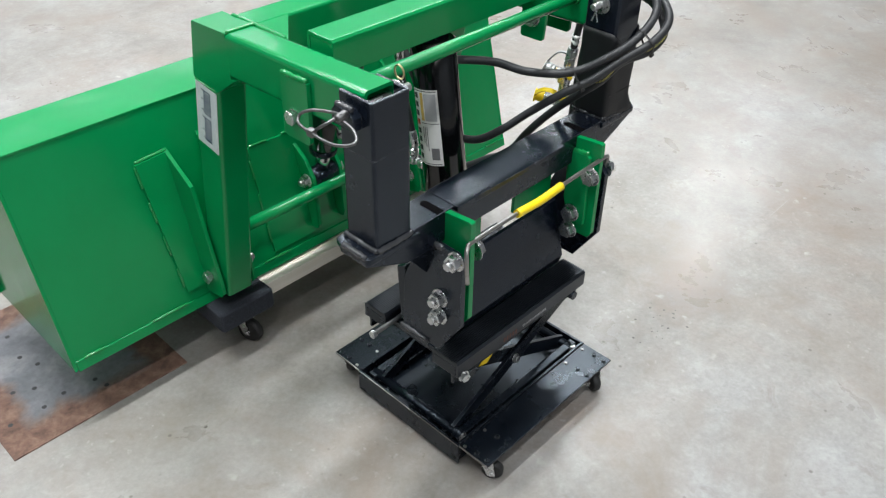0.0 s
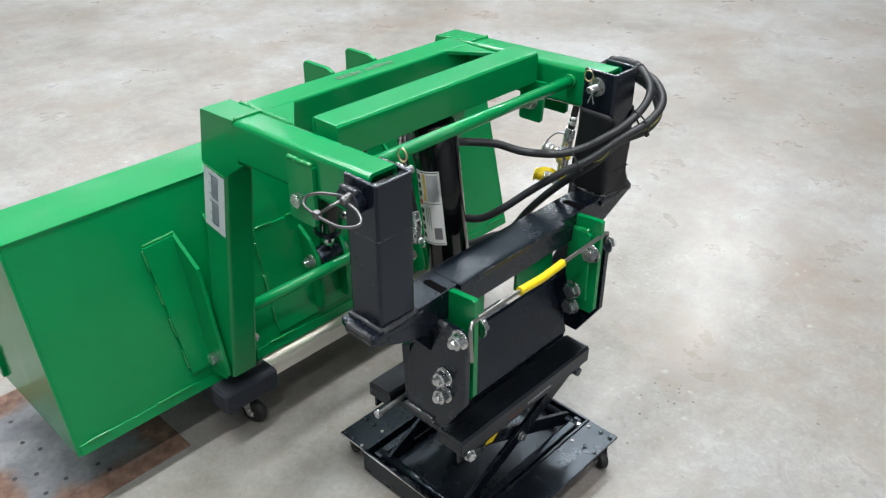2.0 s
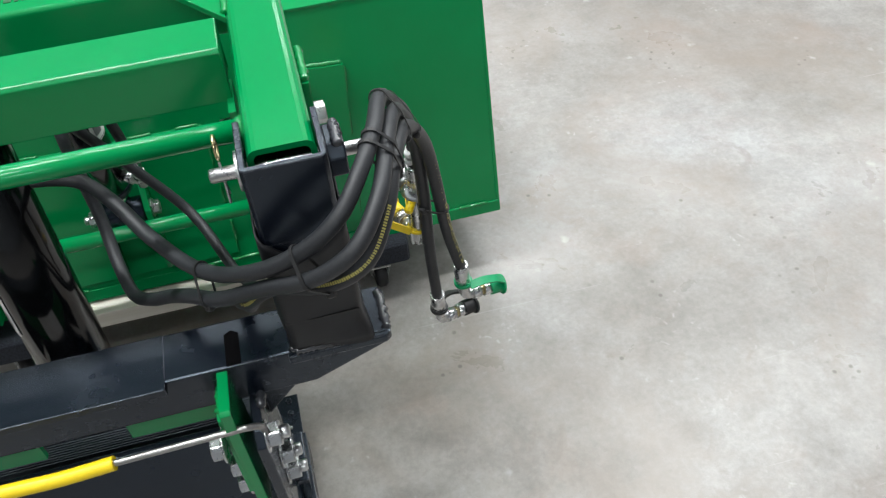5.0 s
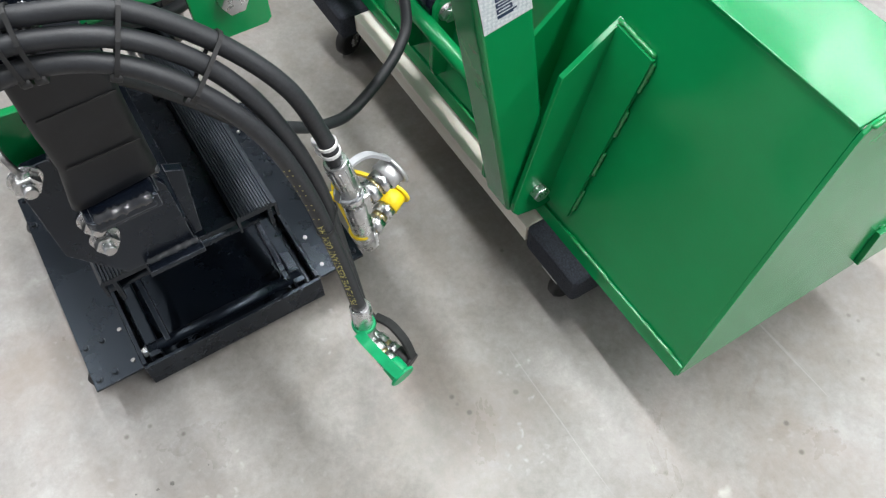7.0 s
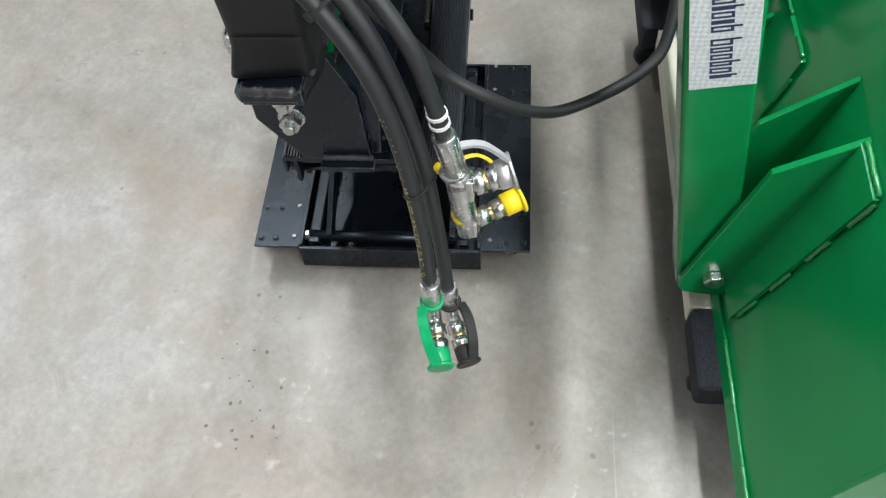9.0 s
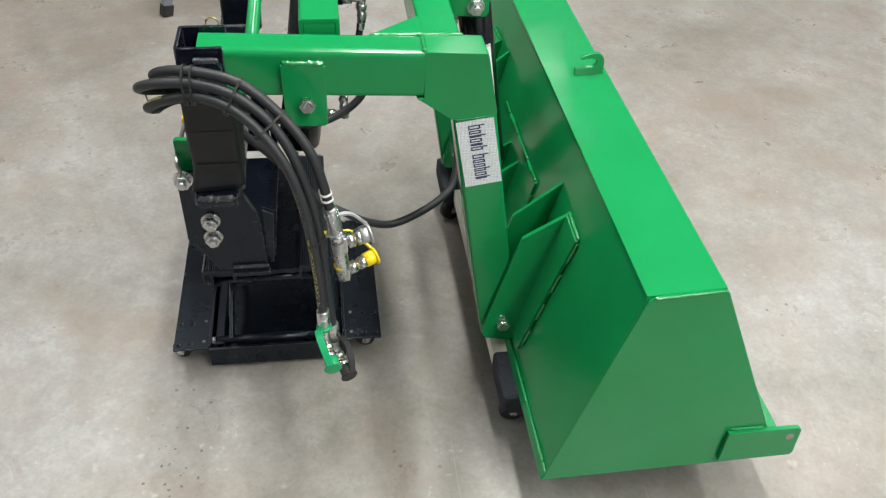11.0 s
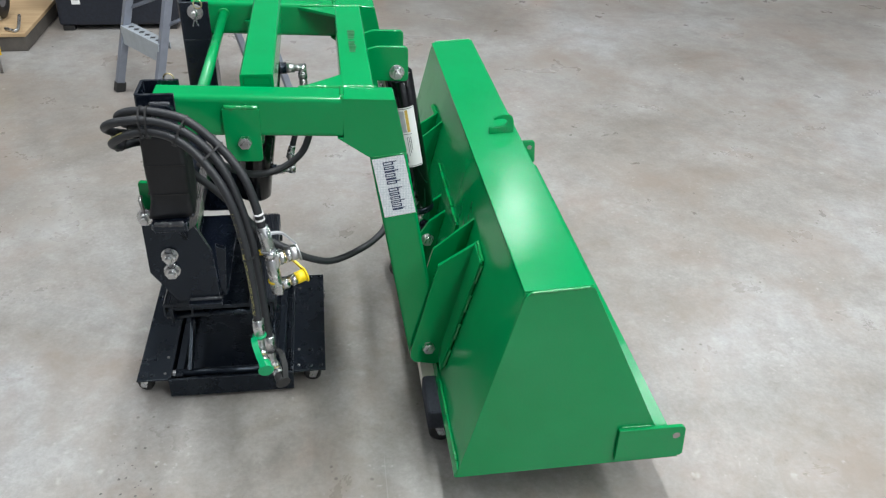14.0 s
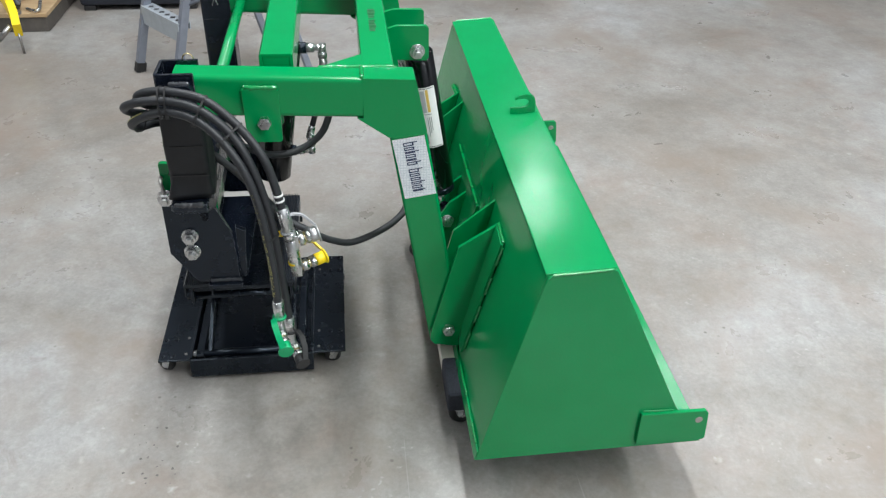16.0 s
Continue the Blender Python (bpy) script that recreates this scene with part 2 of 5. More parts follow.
    pick2 = ramp(nt, noise_tex(nt, v, 4.3, 4), [(0.56, (0, 0, 0)), (0.64, (0.85, 0.85, 0.85))])
    col = mix(nt, mix(nt, 1.0, pit, pick2, "MULTIPLY"), col, (0.10, 0.088, 0.076))
    # thin scratches
    mp = nt.nodes.new("ShaderNodeMapping")
    mp.inputs["Rotation"].default_value = (0, 0, radians(34))
    mp.inputs["Scale"].default_value = (0.5, 26, 1)
    nt.links.new(v, mp.inputs["Vector"])
    scr = ramp(nt, noise_tex(nt, mp.outputs[0], 2.0, 3, 0.6, 0.3), [(0.715, (0, 0, 0)), (0.735, (0.22, 0.22, 0.22))])
    col = mix(nt, scr, col, (0.46, 0.455, 0.44))
    nt.links.new(col, b.inputs["Base Color"])
    nt.links.new(ramp(nt, cloud, [(0.3, (0.40, 0.40, 0.40)), (0.7, (0.25, 0.25, 0.25))]), b.inputs["Roughness"])
    b.inputs["Specular IOR Level"].default_value = 0.5
    bump(nt, b, mid, 0.05, 0.003)
    return m


def rusty_plate():
    """Blue-grey mill scale, rusted brown along the sheet's rims."""
    m, nt, b = material("rusty_steel_plate")
    v = coords(nt)
    xyz = nt.nodes.new("ShaderNodeSeparateXYZ")
    nt.links.new(v, xyz.inputs[0])

    def calc(op, a, c):
        n = nt.nodes.new("ShaderNodeMath")
        n.operation = op
        for sock, q in zip(n.inputs, (a, c)):
            if hasattr(q, "links"):
                nt.links.new(q, sock)
            else:
                sock.default_value = q
        return n.outputs[0]
    rim = calc("MINIMUM", calc("SUBTRACT", 0.205, calc("ABSOLUTE", xyz.outputs[0], 0.0)), calc("SUBTRACT", 0.245, calc("ABSOLUTE", xyz.outputs[1], 0.0)))
    n = noise_tex(nt, v, 5.5, 8, 0.62, 0.5)
    edge = calc("ADD", rim, calc("MULTIPLY", calc("SUBTRACT", n, 0.5), 0.20))
    fac = ramp(nt, edge, [(0.050, (1, 1, 1)), (0.095, (0, 0, 0))])
    scale = ramp(nt, noise_tex(nt, v, 7, 8, 0.6, 0.3), [(0.30, (0.10, 0.105, 0.125)), (0.5, (0.19, 0.195, 0.215)), (0.72, (0.32, 0.32, 0.335))])
    red = ramp(nt, noise_tex(nt, v, 22, 8, 0.7, 0.3), [(0.30, (0.10, 0.06, 0.05)), (0.5, (0.20, 0.115, 0.085)), (0.72, (0.32, 0.215, 0.17))])
    col = mix(nt, fac, scale, red)
    col = mix(nt, 0.4, col, ramp(nt, noise_tex(nt, v, 70, 5, 0.7), [(0.3, (0.3, 0.3, 0.3)), (0.7, (0.7, 0.7, 0.7))]), "OVERLAY")
    nt.links.new(col, b.inputs["Base Color"])
    nt.links.new(ramp(nt, fac, [(0.0, (0.36, 0.36, 0.36)), (1.0, (0.65, 0.65, 0.65))]), b.inputs["Roughness"])
    b.inputs["Metallic"].default_value = 0.3
    bump(nt, b, n, 0.15, 0.002)
    return m


CONCRETE = concrete()
RUST = rusty_plate()
# tones of the unseen walls and ceiling, set for bounce light and reflections
WALL = plain("unseen_wall", (0.33, 0.35, 0.38), 0.8, 3, 0.08)
CEILING = plain("unseen_ceiling", (0.58, 0.59, 0.61), 0.8, 3, 0.06)


def tread_sticker():
    m, nt, b = material("tread_pattern_sticker")
    v = coords(nt)
    mp = nt.nodes.new("ShaderNodeMapping")
    mp.inputs["Rotation"].default_value = (radians(45), 0, 0)
    nt.links.new(v, mp.inputs["Vector"])
    c = node(nt, "ShaderNodeTexChecker", Scale=240.0)
    nt.links.new(mp.outputs[0], c.inputs["Vector"])
    n = noise_tex(nt, v, 300, 2)
    col = mix(nt, 0.4, mix(nt, c.outputs["Fac"], (0.60, 0.64, 0.68), (0.80, 0.82, 0.84)), ramp(nt, n, [(0.3, (0.3, 0.34, 0.4)), (0.7, (0.75, 0.78, 0.8))]))
    nt.links.new(col, b.inputs["Base Color"])
    b.inputs["Roughness"].default_value = 0.3
    return m


STICKER = tread_sticker()


# ---- mesh helpers ----
def root_of(ob):
    p = Vector((0, 0, 0))
    while ob is not None:
        p += ob.location
        ob = ob.parent
    return p


def thing(name, base, label, category, group="", kind=""):
    ob = new(name)
    ob.empty_display_size = 0.05
    ob.location = base
    return tagged(ob, label, category, group, kind)


def part(name, bm, mat, parent, label="", kind=""):
    bmesh.ops.recalc_face_normals(bm, faces=bm.faces)
    if parent is not None:
        bmesh.ops.translate(bm, verts=bm.verts, vec=-root_of(parent))
    me = bpy.data.meshes.new(name)
    bm.to_mesh(me)
    bm.free()
    for m in mat if isinstance(mat, (list, tuple)) else (mat,):
        me.materials.append(m)
    ob = new(name, me)
    ob.parent = parent
    return tagged(ob, label, kind=kind)


def absorb(bm, other):
    me = bpy.data.meshes.new("tmp")
    other.to_mesh(me)
    other.free()
    bm.from_mesh(me)
    bpy.data.meshes.remove(me)
    return bm


def extrude(pts, axis, a0, a1, bev=0.0, seg=2, bm=None):
    """A polygon in the plane across axis (x: y,z; y: x,z; z: x,y), drawn out from a0 to a1."""
    b = bmesh.new()
    place = {"x": lambda p, a: (a, p[0], p[1]), "y": lambda p, a: (p[0], a, p[1]), "z": lambda p, a: (p[0], p[1], a)}[axis]
    lo = [b.verts.new(place(p, a0)) for p in pts]
    hi = [b.verts.new(place(p, a1)) for p in pts]
    b.faces.new(lo)
    b.faces.new(hi[::-1])
    for i in range(len(pts)):
        j = (i + 1) % len(pts)
        b.faces.new((lo[i], lo[j], hi[j], hi[i]))
    bmesh.ops.recalc_face_normals(b, faces=b.faces)
    if bev:
        bmesh.ops.bevel(b, geom=b.edges[:], offset=bev, segments=seg, profile=0.6, affect="EDGES", clamp_overlap=True)
    return absorb(bm, b) if bm is not None else b


def box(x0, x1, y0, y1, z0, z1, bev=0.0015, bm=None, seg=2):
    return extrude([(x0, y0), (x1, y0), (x1, y1), (x0, y1)], "z", z0, z1, bev, seg, bm)


def basis(d, up=(0, 0, 1)):
    d = Vector(d).normalized()
    u = Vector(up)
    if abs(d.dot(u)) > 0.95:
        u = Vector((1, 0, 0))
    s = d.cross(u).normalized()
    return d, s, s.cross(d).normalized()


def loft(rings, closed=True, caps=True, smooth=True, bm=None):
    b = bm if bm is not None else bmesh.new()
    rows = [[b.verts.new(p) for p in r] for r in rings]
    n = len(rows[0])
    for a, c in zip(rows, rows[1:]):
        for i in range(n if closed else n - 1):
            f = b.faces.new((a[i], a[(i + 1) % n], c[(i + 1) % n], c[i]))
            f.smooth = smooth
    if caps:
        b.faces.new(rows[0][::-1])
        b.faces.new(rows[-1])
    return b


def rod(p0, p1, r, n=20, r1=None, bm=None, bev=0.0):
    p0, p1 = Vector(p0), Vector(p1)
    d, s, u = basis(p1 - p0)
    r1 = r if r1 is None else r1
    circle = lambda c, q: [c + (s * math.cos(k * math.tau / n) + u * math.sin(k * math.tau / n)) * q for k in range(n)]
    if bev:
        rings = [circle(p0, r - bev), circle(p0 + d * bev, r), circle(p1 - d * bev, r1), circle(p1, r1 - bev)]
    else:
        rings = [circle(p0, r), circle(p1, r1)]
    return loft(rings, bm=bm)


def curve_points(pts, per=8):
    """A smooth line through the points (Catmull-Rom)."""
    P = [Vector(p) for p in pts]
    P = [P[0] * 2 - P[1]] + P + [P[-1] * 2 - P[-2]]
    out = []
    for i in range(1, len(P) - 2):
        a, b, c, d = P[i - 1:i + 3]
        for k in range(per):
            t = k / per
            out.append(0.5 * ((2 * b) + (c - a) * t + (2 * a - 5 * b + 4 * c - d) * t * t + (3 * b - a - 3 * c + d) * t ** 3))
    out.append(P[-2])
    return out


def sweep(pts, r, n=12, per=8, bm=None, straight=False):
    line = [Vector(p) for p in pts] if straight else curve_points(pts, per)
    rings = []
    s = None
    for i, p in enumerate(line):
        d = (line[min(i + 1, len(line) - 1)] - line[max(i - 1, 0)]).normalized()
        if s is None:
            _, s, u = basis(d)
        s = (s - d * s.dot(d)).normalized()
        u = d.cross(s)
        q = r(i / (len(line) - 1)) if callable(r) else r
        rings.append([p + (s * math.cos(k * math.tau / n) + u * math.sin(k * math.tau / n)) * q for k in range(n)])
    return loft(rings, bm=bm)


def ribbon(pts, width, thick, per=8, side=(0, 0, 1), bm=None):
    """A flat strap along a smooth line."""
    line = curve_points(pts, per)
    rings = []
    for i, p in enumerate(line):
        d = (line[min(i + 1, len(line) - 1)] - line[max(i - 1, 0)]).normalized()
        s = Vector(side)
        s = (s - d * s.dot(d)).normalized()
        u = d.cross(s)
        rings.append([p + s * a * width / 2 + u * c * thick / 2 for a, c in ((-1, -1), (1, -1), (1, 1), (-1, 1))])
    return loft(rings, bm=bm, smooth=False)


def rounded(w, h, r, n=4):
    pts = []
    for cx, cy, a0 in ((w / 2 - r, h / 2 - r, 0), (-w / 2 + r, h / 2 - r, 90), (-w / 2 + r, -h / 2 + r, 180), (w / 2 - r, -h / 2 + r, 270)):
        for k in range(n + 1):
            a = radians(a0 + 90 * k / n)
            pts.append((cx + r * math.cos(a), cy + r * math.sin(a)))
    return pts


def tube(p0, p1, w, h, wall, r=0.008, side=(1, 0, 0), bm=None):
    """A hollow rectangular tube: w along side, h across it."""
    b = bmesh.new()
    p0, p1 = Vector(p0), Vector(p1)
    d = (p1 - p0).normalized()
    s = Vector(side)
    s = (s - d * s.dot(d)).normalized()
    u = d.cross(s)
    out = rounded(w, h, r)
    inn = rounded(w - 2 * wall, h - 2 * wall, max(0.001, r - wall * 0.8))
    ring = lambda c, pr: [b.verts.new(c + s * x + u * y) for x, y in pr]
    o0, o1, i0, i1 = ring(p0, out), ring(p1, out), ring(p0, inn), ring(p1, inn)
    n = len(out)
    for k in range(n):
        j = (k + 1) % n
        for quad in ((o0[k], o0[j], o1[j], o1[k]), (i0[j], i0[k], i1[k], i1[j]), (o0[j], o0[k], i0[k], i0[j]), (o1[k], o1[j], i1[j], i1[k])):
            b.faces.new(quad)
    return absorb(bm, b) if bm is not None else b


def weld(p0, p1, r, bm=None, step=0.006, seed=1):
    """A lumpy weld bead from p0 to p1."""
    p0, p1 = Vector(p0), Vector(p1)
    n = max(3, int((p1 - p0).length / step))
    rnd = random.Random(seed)
    d, s, u = basis(p1 - p0)
    rings = []
    for i in range(n * 2 + 1):
        c = p0.lerp(p1, i / (n * 2)) + s * rnd.uniform(-0.15, 0.15) * r + u * rnd.uniform(-0.15, 0.15) * r
        q = r * (1.0 if i % 2 else 0.78) * rnd.uniform(0.85, 1.1) * (0.6 if i in (0, n * 2) else 1)
        rings.append([c + (s * math.cos(k * math.tau / 8) + u * math.sin(k * math.tau / 8)) * q for k in range(8)])
    return loft(rings, bm=bm)


def seam(parent, p0, p1, r, mat=None, seed=1):
    """One weld bead as a part of its own."""
    return part("weld_seam", weld(p0, p1, r, seed=seed), mat or GREEN_WELD, parent)


BOLTS = {}


def bolt(parent, pos, axis, r=0.014, name="bolt", kind="head", mat=None, label=""):
    """A hex head or a nut with stub, on a washer; pos is on the surface, axis points out of it."""
    mat = mat or ZINC
    key = (round(r, 4), kind, mat.name)
    if key not in BOLTS:
        b = bmesh.new()
        if kind != "flat":
            rod((0, 0, 0), (0, 0, r * 0.18), r * 1.38, 24, bm=b, bev=r * 0.05)
        h = r * (0.18 + (1.05 if kind == "nut" else 0.85))
        hexa = [(r * 1.12 * math.cos(k * math.tau / 6), r * 1.12 * math.sin(k * math.tau / 6)) for k in range(6)]
        extrude(hexa, "z", r * (0.0 if kind == "flat" else 0.18), h, r * 0.1, 2, bm=b)
        if kind != "nut":
            rod((0, 0, h - r * 0.03), (0, 0, h + r * 0.05), r * 0.85, 20, bm=b)
        else:
            rod((0, 0, h - 0.001), (0, 0, h + r * 0.7), r * 0.58, 16, bm=b, bev=r * 0.1)
        bmesh.ops.recalc_face_normals(b, faces=b.faces)
        me = bpy.data.meshes.new(name)
        b.to_mesh(me)
        b.free()
        me.materials.append(mat)
        BOLTS[key] = me
    ob = new(name, BOLTS[key])
    ob.parent = parent
    ob.rotation_euler = Vector(axis).to_track_quat("Z", "Y").to_euler()
    ob.location = Vector(pos) - root_of(parent)
    return tagged(ob, label)


# ---- hall ----
def hall():
    x0, x1, y0, y1 = -9.0, 8.0, -7.0, 9.0
    part("floor", box(x0, x1, y0, y1, -0.2, FLOOR, 0), CONCRETE, None)
    tagged(bpy.data.objects["floor"], "stained polished grey concrete workshop floor", "floor", kind="structure")
    # walls and ceiling are never in view; they close the hall and bounce light
    for n, a in (("wall_west", (x0 - 0.2, x0, y0 - 0.2, y1 + 0.2)), ("wall_east", (x1, x1 + 0.2, y0 - 0.2, y1 + 0.2)),
                 ("wall_south", (x0, x1, y0 - 0.2, y0)), ("wall_north", (x0, x1, y1, y1 + 0.2))):
        tagged(part(n, box(*a, -0.2, CEIL, 0), WALL, None), "plain light grey wall, added out of view to bounce light", "wall", kind="structure")
    tagged(part("ceiling", box(x0 - 0.2, x1 + 0.2, y0 - 0.2, y1 + 0.2, CEIL, CEIL + 0.2, 0), CEILING, None), "plain light ceiling, added out of view to bounce light", "ceiling", kind="structure")
    for x, y, power, length in LAMPS:
        lamp = bpy.data.lights.new("unseen_strip_light", "AREA")
        lamp.shape, lamp.size, lamp.size_y, lamp.energy = "RECTANGLE", length, 0.22, LAMP_W * power
        lamp.color = (0.985, 1.0, 1.02)
        ob = new("unseen_strip_light", lamp)
        ob.location = (x, y, CEIL - 0.12)


hall()


# ---- loader bucket ----
BW = 0.685          # half the bucket's width
BACK = [(0.583, 0.138), (0.692, 0.590)]   # back panel, y z at the foot and at the top


def back_y(z):
    (ya, za), (yb, zb) = BACK
    return ya + (yb - ya) * (z - za) / (zb - za)


def loader_bucket():
    t = thing("loader_bucket", (0, 0.8, 0.13), "glossy green painted welded steel loader bucket resting on a low dolly", "bucket")
    e = 0.006
    part("back_panel", extrude([(0.583, 0.138), (0.692, 0.590), (0.692 + e, 0.590), (0.583 + e, 0.138)], "x", -BW + 0.006, BW - 0.006, 0.001), GREEN, t)
    part("top_panel", extrude([(0.690, 0.594), (0.818, 0.601), (0.818, 0.594), (0.690, 0.5885)], "x", -BW + 0.0065, BW - 0.0065, 0.0015), GREEN, t)
    part("bottom_panel", extrude([(0.583, 0.134), (1.02, 0.140), (1.02, 0.146), (0.583, 0.140)], "x", -BW + 0.006, BW - 0.006, 0.001), GREEN, t)
    part("cutting_edge", extrude([(0.975, 0.146), (1.062, 0.147), (1.068, 0.150), (0.975, 0.157)], "x", -BW + 0.007, BW - 0.007, 0.001), GREEN, t, "thick green painted cutting edge")
    strip = [(back_y(0.133) - 0.0045, 0.133), (back_y(0.156) - 0.0045, 0.156), (back_y(0.156) - 0.0005, 0.156), (back_y(0.133) - 0.0005, 0.133)]
    part("foot_strip", extrude(strip, "x", -BW + 0.008, BW - 0.002, 0.001), GREEN, t)
    side = [(0.580, 0.134), (0.596, 0.134), (1.06, 0.142), (0.99, 0.245), (0.8235, 0.588), (0.820, 0.596), (0.812, 0.6005), (0.712, 0.5955), (0.702, 0.593), (0.6935, 0.586), (0.6885, 0.574)]
    for s in (-1, 1):
        part("end_plate", extrude(side, "x", s * (BW - 0.006), s * BW, 0.0012), GREEN, t)
        tab = extrude([(0.915, 0.156), (1.058, 0.156), (1.063, 0.162), (1.058, 0.232), (1.051, 0.239), (0.915, 0.239)], "x", s * BW, s * (BW + 0.009), 0.0015)
        tabo = part("corner_tab", tab, GREEN, t)
        part("pin_hole", rod((s * (BW - 0.0005), 1.040, 0.215), (s * (BW + 0.0096), 1.040, 0.215), 0.008, 16), STEEL, tabo, "bare drilled hole")
    # welds: bucket foot and ends
    for i, (xa, xb) in enumerate(((-0.66, -0.61), (-0.50, -0.41), (-0.2, -0.12), (0.1, 0.2), (0.42, 0.52), (0.6, 0.66))):
        seam(t, (xa, back_y(0.155) - 0.003, 0.156), (xb, back_y(0.155) - 0.003, 0.156), 0.0040, GREEN_WELD, i)
    for s in (-1, 1):
        seam(t, (s * BW, 0.70, 0.594), (s * BW, 0.812, 0.6005), 0.0035, GREEN_WELD, 9)
        seam(t, (s * BW, 0.985, 0.24), (s * BW, 0.92, 0.241), 0.003, GREEN_WELD, 4)
    # hook on top
    hook = [(0.742, 0.5975), (0.803, 0.6005), (0.803, 0.624), (0.799, 0.636), (0.790, 0.643), (0.776, 0.644), (0.762, 0.640), (0.752, 0.634), (0.752, 0.629),
            (0.764, 0.632), (0.778, 0.632), (0.786, 0.627), (0.787, 0.619), (0.781, 0.613), (0.766, 0.611), (0.742, 0.611)]
    part("chain_hook", extrude([(y + 0.004, z + (0.004 if z > 0.605 else 0)) for y, z in hook], "x", 0.008, 0.018, 0.0012), GREEN, t)
    # hinge brackets: a pair at each leg
    for s in (-1, 1):
        out = [(0.580, 0.441), (back_y(0.499) - 0.001, 0.499), (back_y(0.17) - 0.001, 0.165), (0.572, 0.163), (0.530, 0.172), (0.520, 0.185), (0.521, 0.205)]
        br = part("hinge_bracket", extrude(out, "x", s * 0.3465, s * 0.3555, 0.0012), GREEN, t)
        rings = [[(s * x, back_y(z) - off, z) for x, z in ((0.353, 0.494), (0.426, 0.490), (0.404, 0.185), (0.353, 0.185))] for off in (0.0100, 0.0035)]
        part("flange", loft(rings, smooth=False), GREEN, br)
        part("fold", rod((s * 0.353, back_y(0.492) - 0.0075, 0.492), (s * 0.353, back_y(0.187) - 0.0075, 0.187), 0.0032, 10), GREEN, br)
        for i in range(4):
            za, zb = 0.484 - i * 0.080, 0.436 - i * 0.080
            xa, xb = (0.4045 + 0.022 * (z - 0.185) / 0.305 for z in (za, zb))
            seam(br, (s * xa, back_y(za) - 0.003, za), (s * xb, back_y(zb) - 0.003, zb), 0.0040, GREEN_WELD, i)
        seam(br, (s * 0.35, back_y(0.496) - 0.004, 0.4965), (s * 0.424, back_y(0.492) - 0.004, 0.4925), 0.0042, GREEN_WELD, 8)
        inn = [(0.579, 0.432), (back_y(0.508) - 0.001, 0.508), (back_y(0.17) - 0.001, 0.165), (0.572, 0.163), (0.530, 0.172), (0.520, 0.185), (0.521, 0.205)]
        br2 = part("hinge_bracket", extrude(inn, "x", s * 0.2650, s * 0.2730, 0.0012), GREEN, t)
        seam(br2, (s * 0.269, back_y(0.505) - 0.001, 0.505), (s * 0.269, back_y(0.47) - 0.001, 0.47), 0.004, GREEN_WELD, 1)
        bolt(t, (s * 0.3555, 0.562, 0.216), (s, 0, 0), 0.0128, kind="flat")
        bolt(t, (s * 0.2650, 0.562, 0.214), (-s, 0, 0), 0.0125, kind="nut")
    # plate and lugs for the tilt cylinder
    pl = [(back_y(0.43) - 0.006, 0.43), (back_y(0.43), 0.43), (back_y(0.17), 0.17), (back_y(0.17) - 0.006, 0.17)]
    part("reinforcing_plate", extrude(pl, "x", -0.165, 0.165, 0.001), GREEN, t)
    for i, (xa, xb) in enumerate(((-0.16, -0.11), (-0.07, -0.02), (0.03, 0.08), (0.12, 0.16))):
        seam(t, (xa, back_y(0.43) - 0.004, 0.432), (xb, back_y(0.43) - 0.004, 0.432), 0.0035, GREEN_WELD, i)
    for s in (-1, 1):
        for i in range(3):
            z = 0.40 - i * 0.08
            seam(t, (s * 0.166, back_y(z) - 0.003, z), (s * 0.166, back_y(z - 0.045) - 0.003, z - 0.045), 0.0035, GREEN_WELD, i)
    for s in (-1, 1):
        lug = [(back_y(0.40) - 0.006, 0.400), (0.600, 0.372), (0.572, 0.330), (0.568, 0.300), (0.562, 0.205), (0.566, 0.190), (back_y(0.186) - 0.006, 0.186)]
        part("cylinder_lug", extrude(lug, "x", s * 0.036, s * 0.046, 0.0015), GREEN, t)
        bolt(t, (s * 0.046, 0.594, 0.318), (s, 0, 0), 0.0125, kind="head" if s > 0 else "nut")


loader_bucket()


# ---- loader frame ----
def arm_top(y):
    return 0.8495 - 0.046 * y


# two rows of letter-sized shapes: width, foot and head of each
WORD_SHAPES = [(0.062, 0.30, 0.74), (0.05, 0.30, 0.62), (0.034, 0.30, 0.74), (0.054, 0.30, 0.62), (0.034, 0.30, 0.62), (0.054, 0.30, 0.74), (0.03, 0, 0),
               (0.062, 0.30, 0.74), (0.05, 0.30, 0.62), (0.05, 0.30, 0.62), (0.048, 0.30, 0.74), (0.052, 0.30, 0.62), (0.034, 0.30, 0.70)]


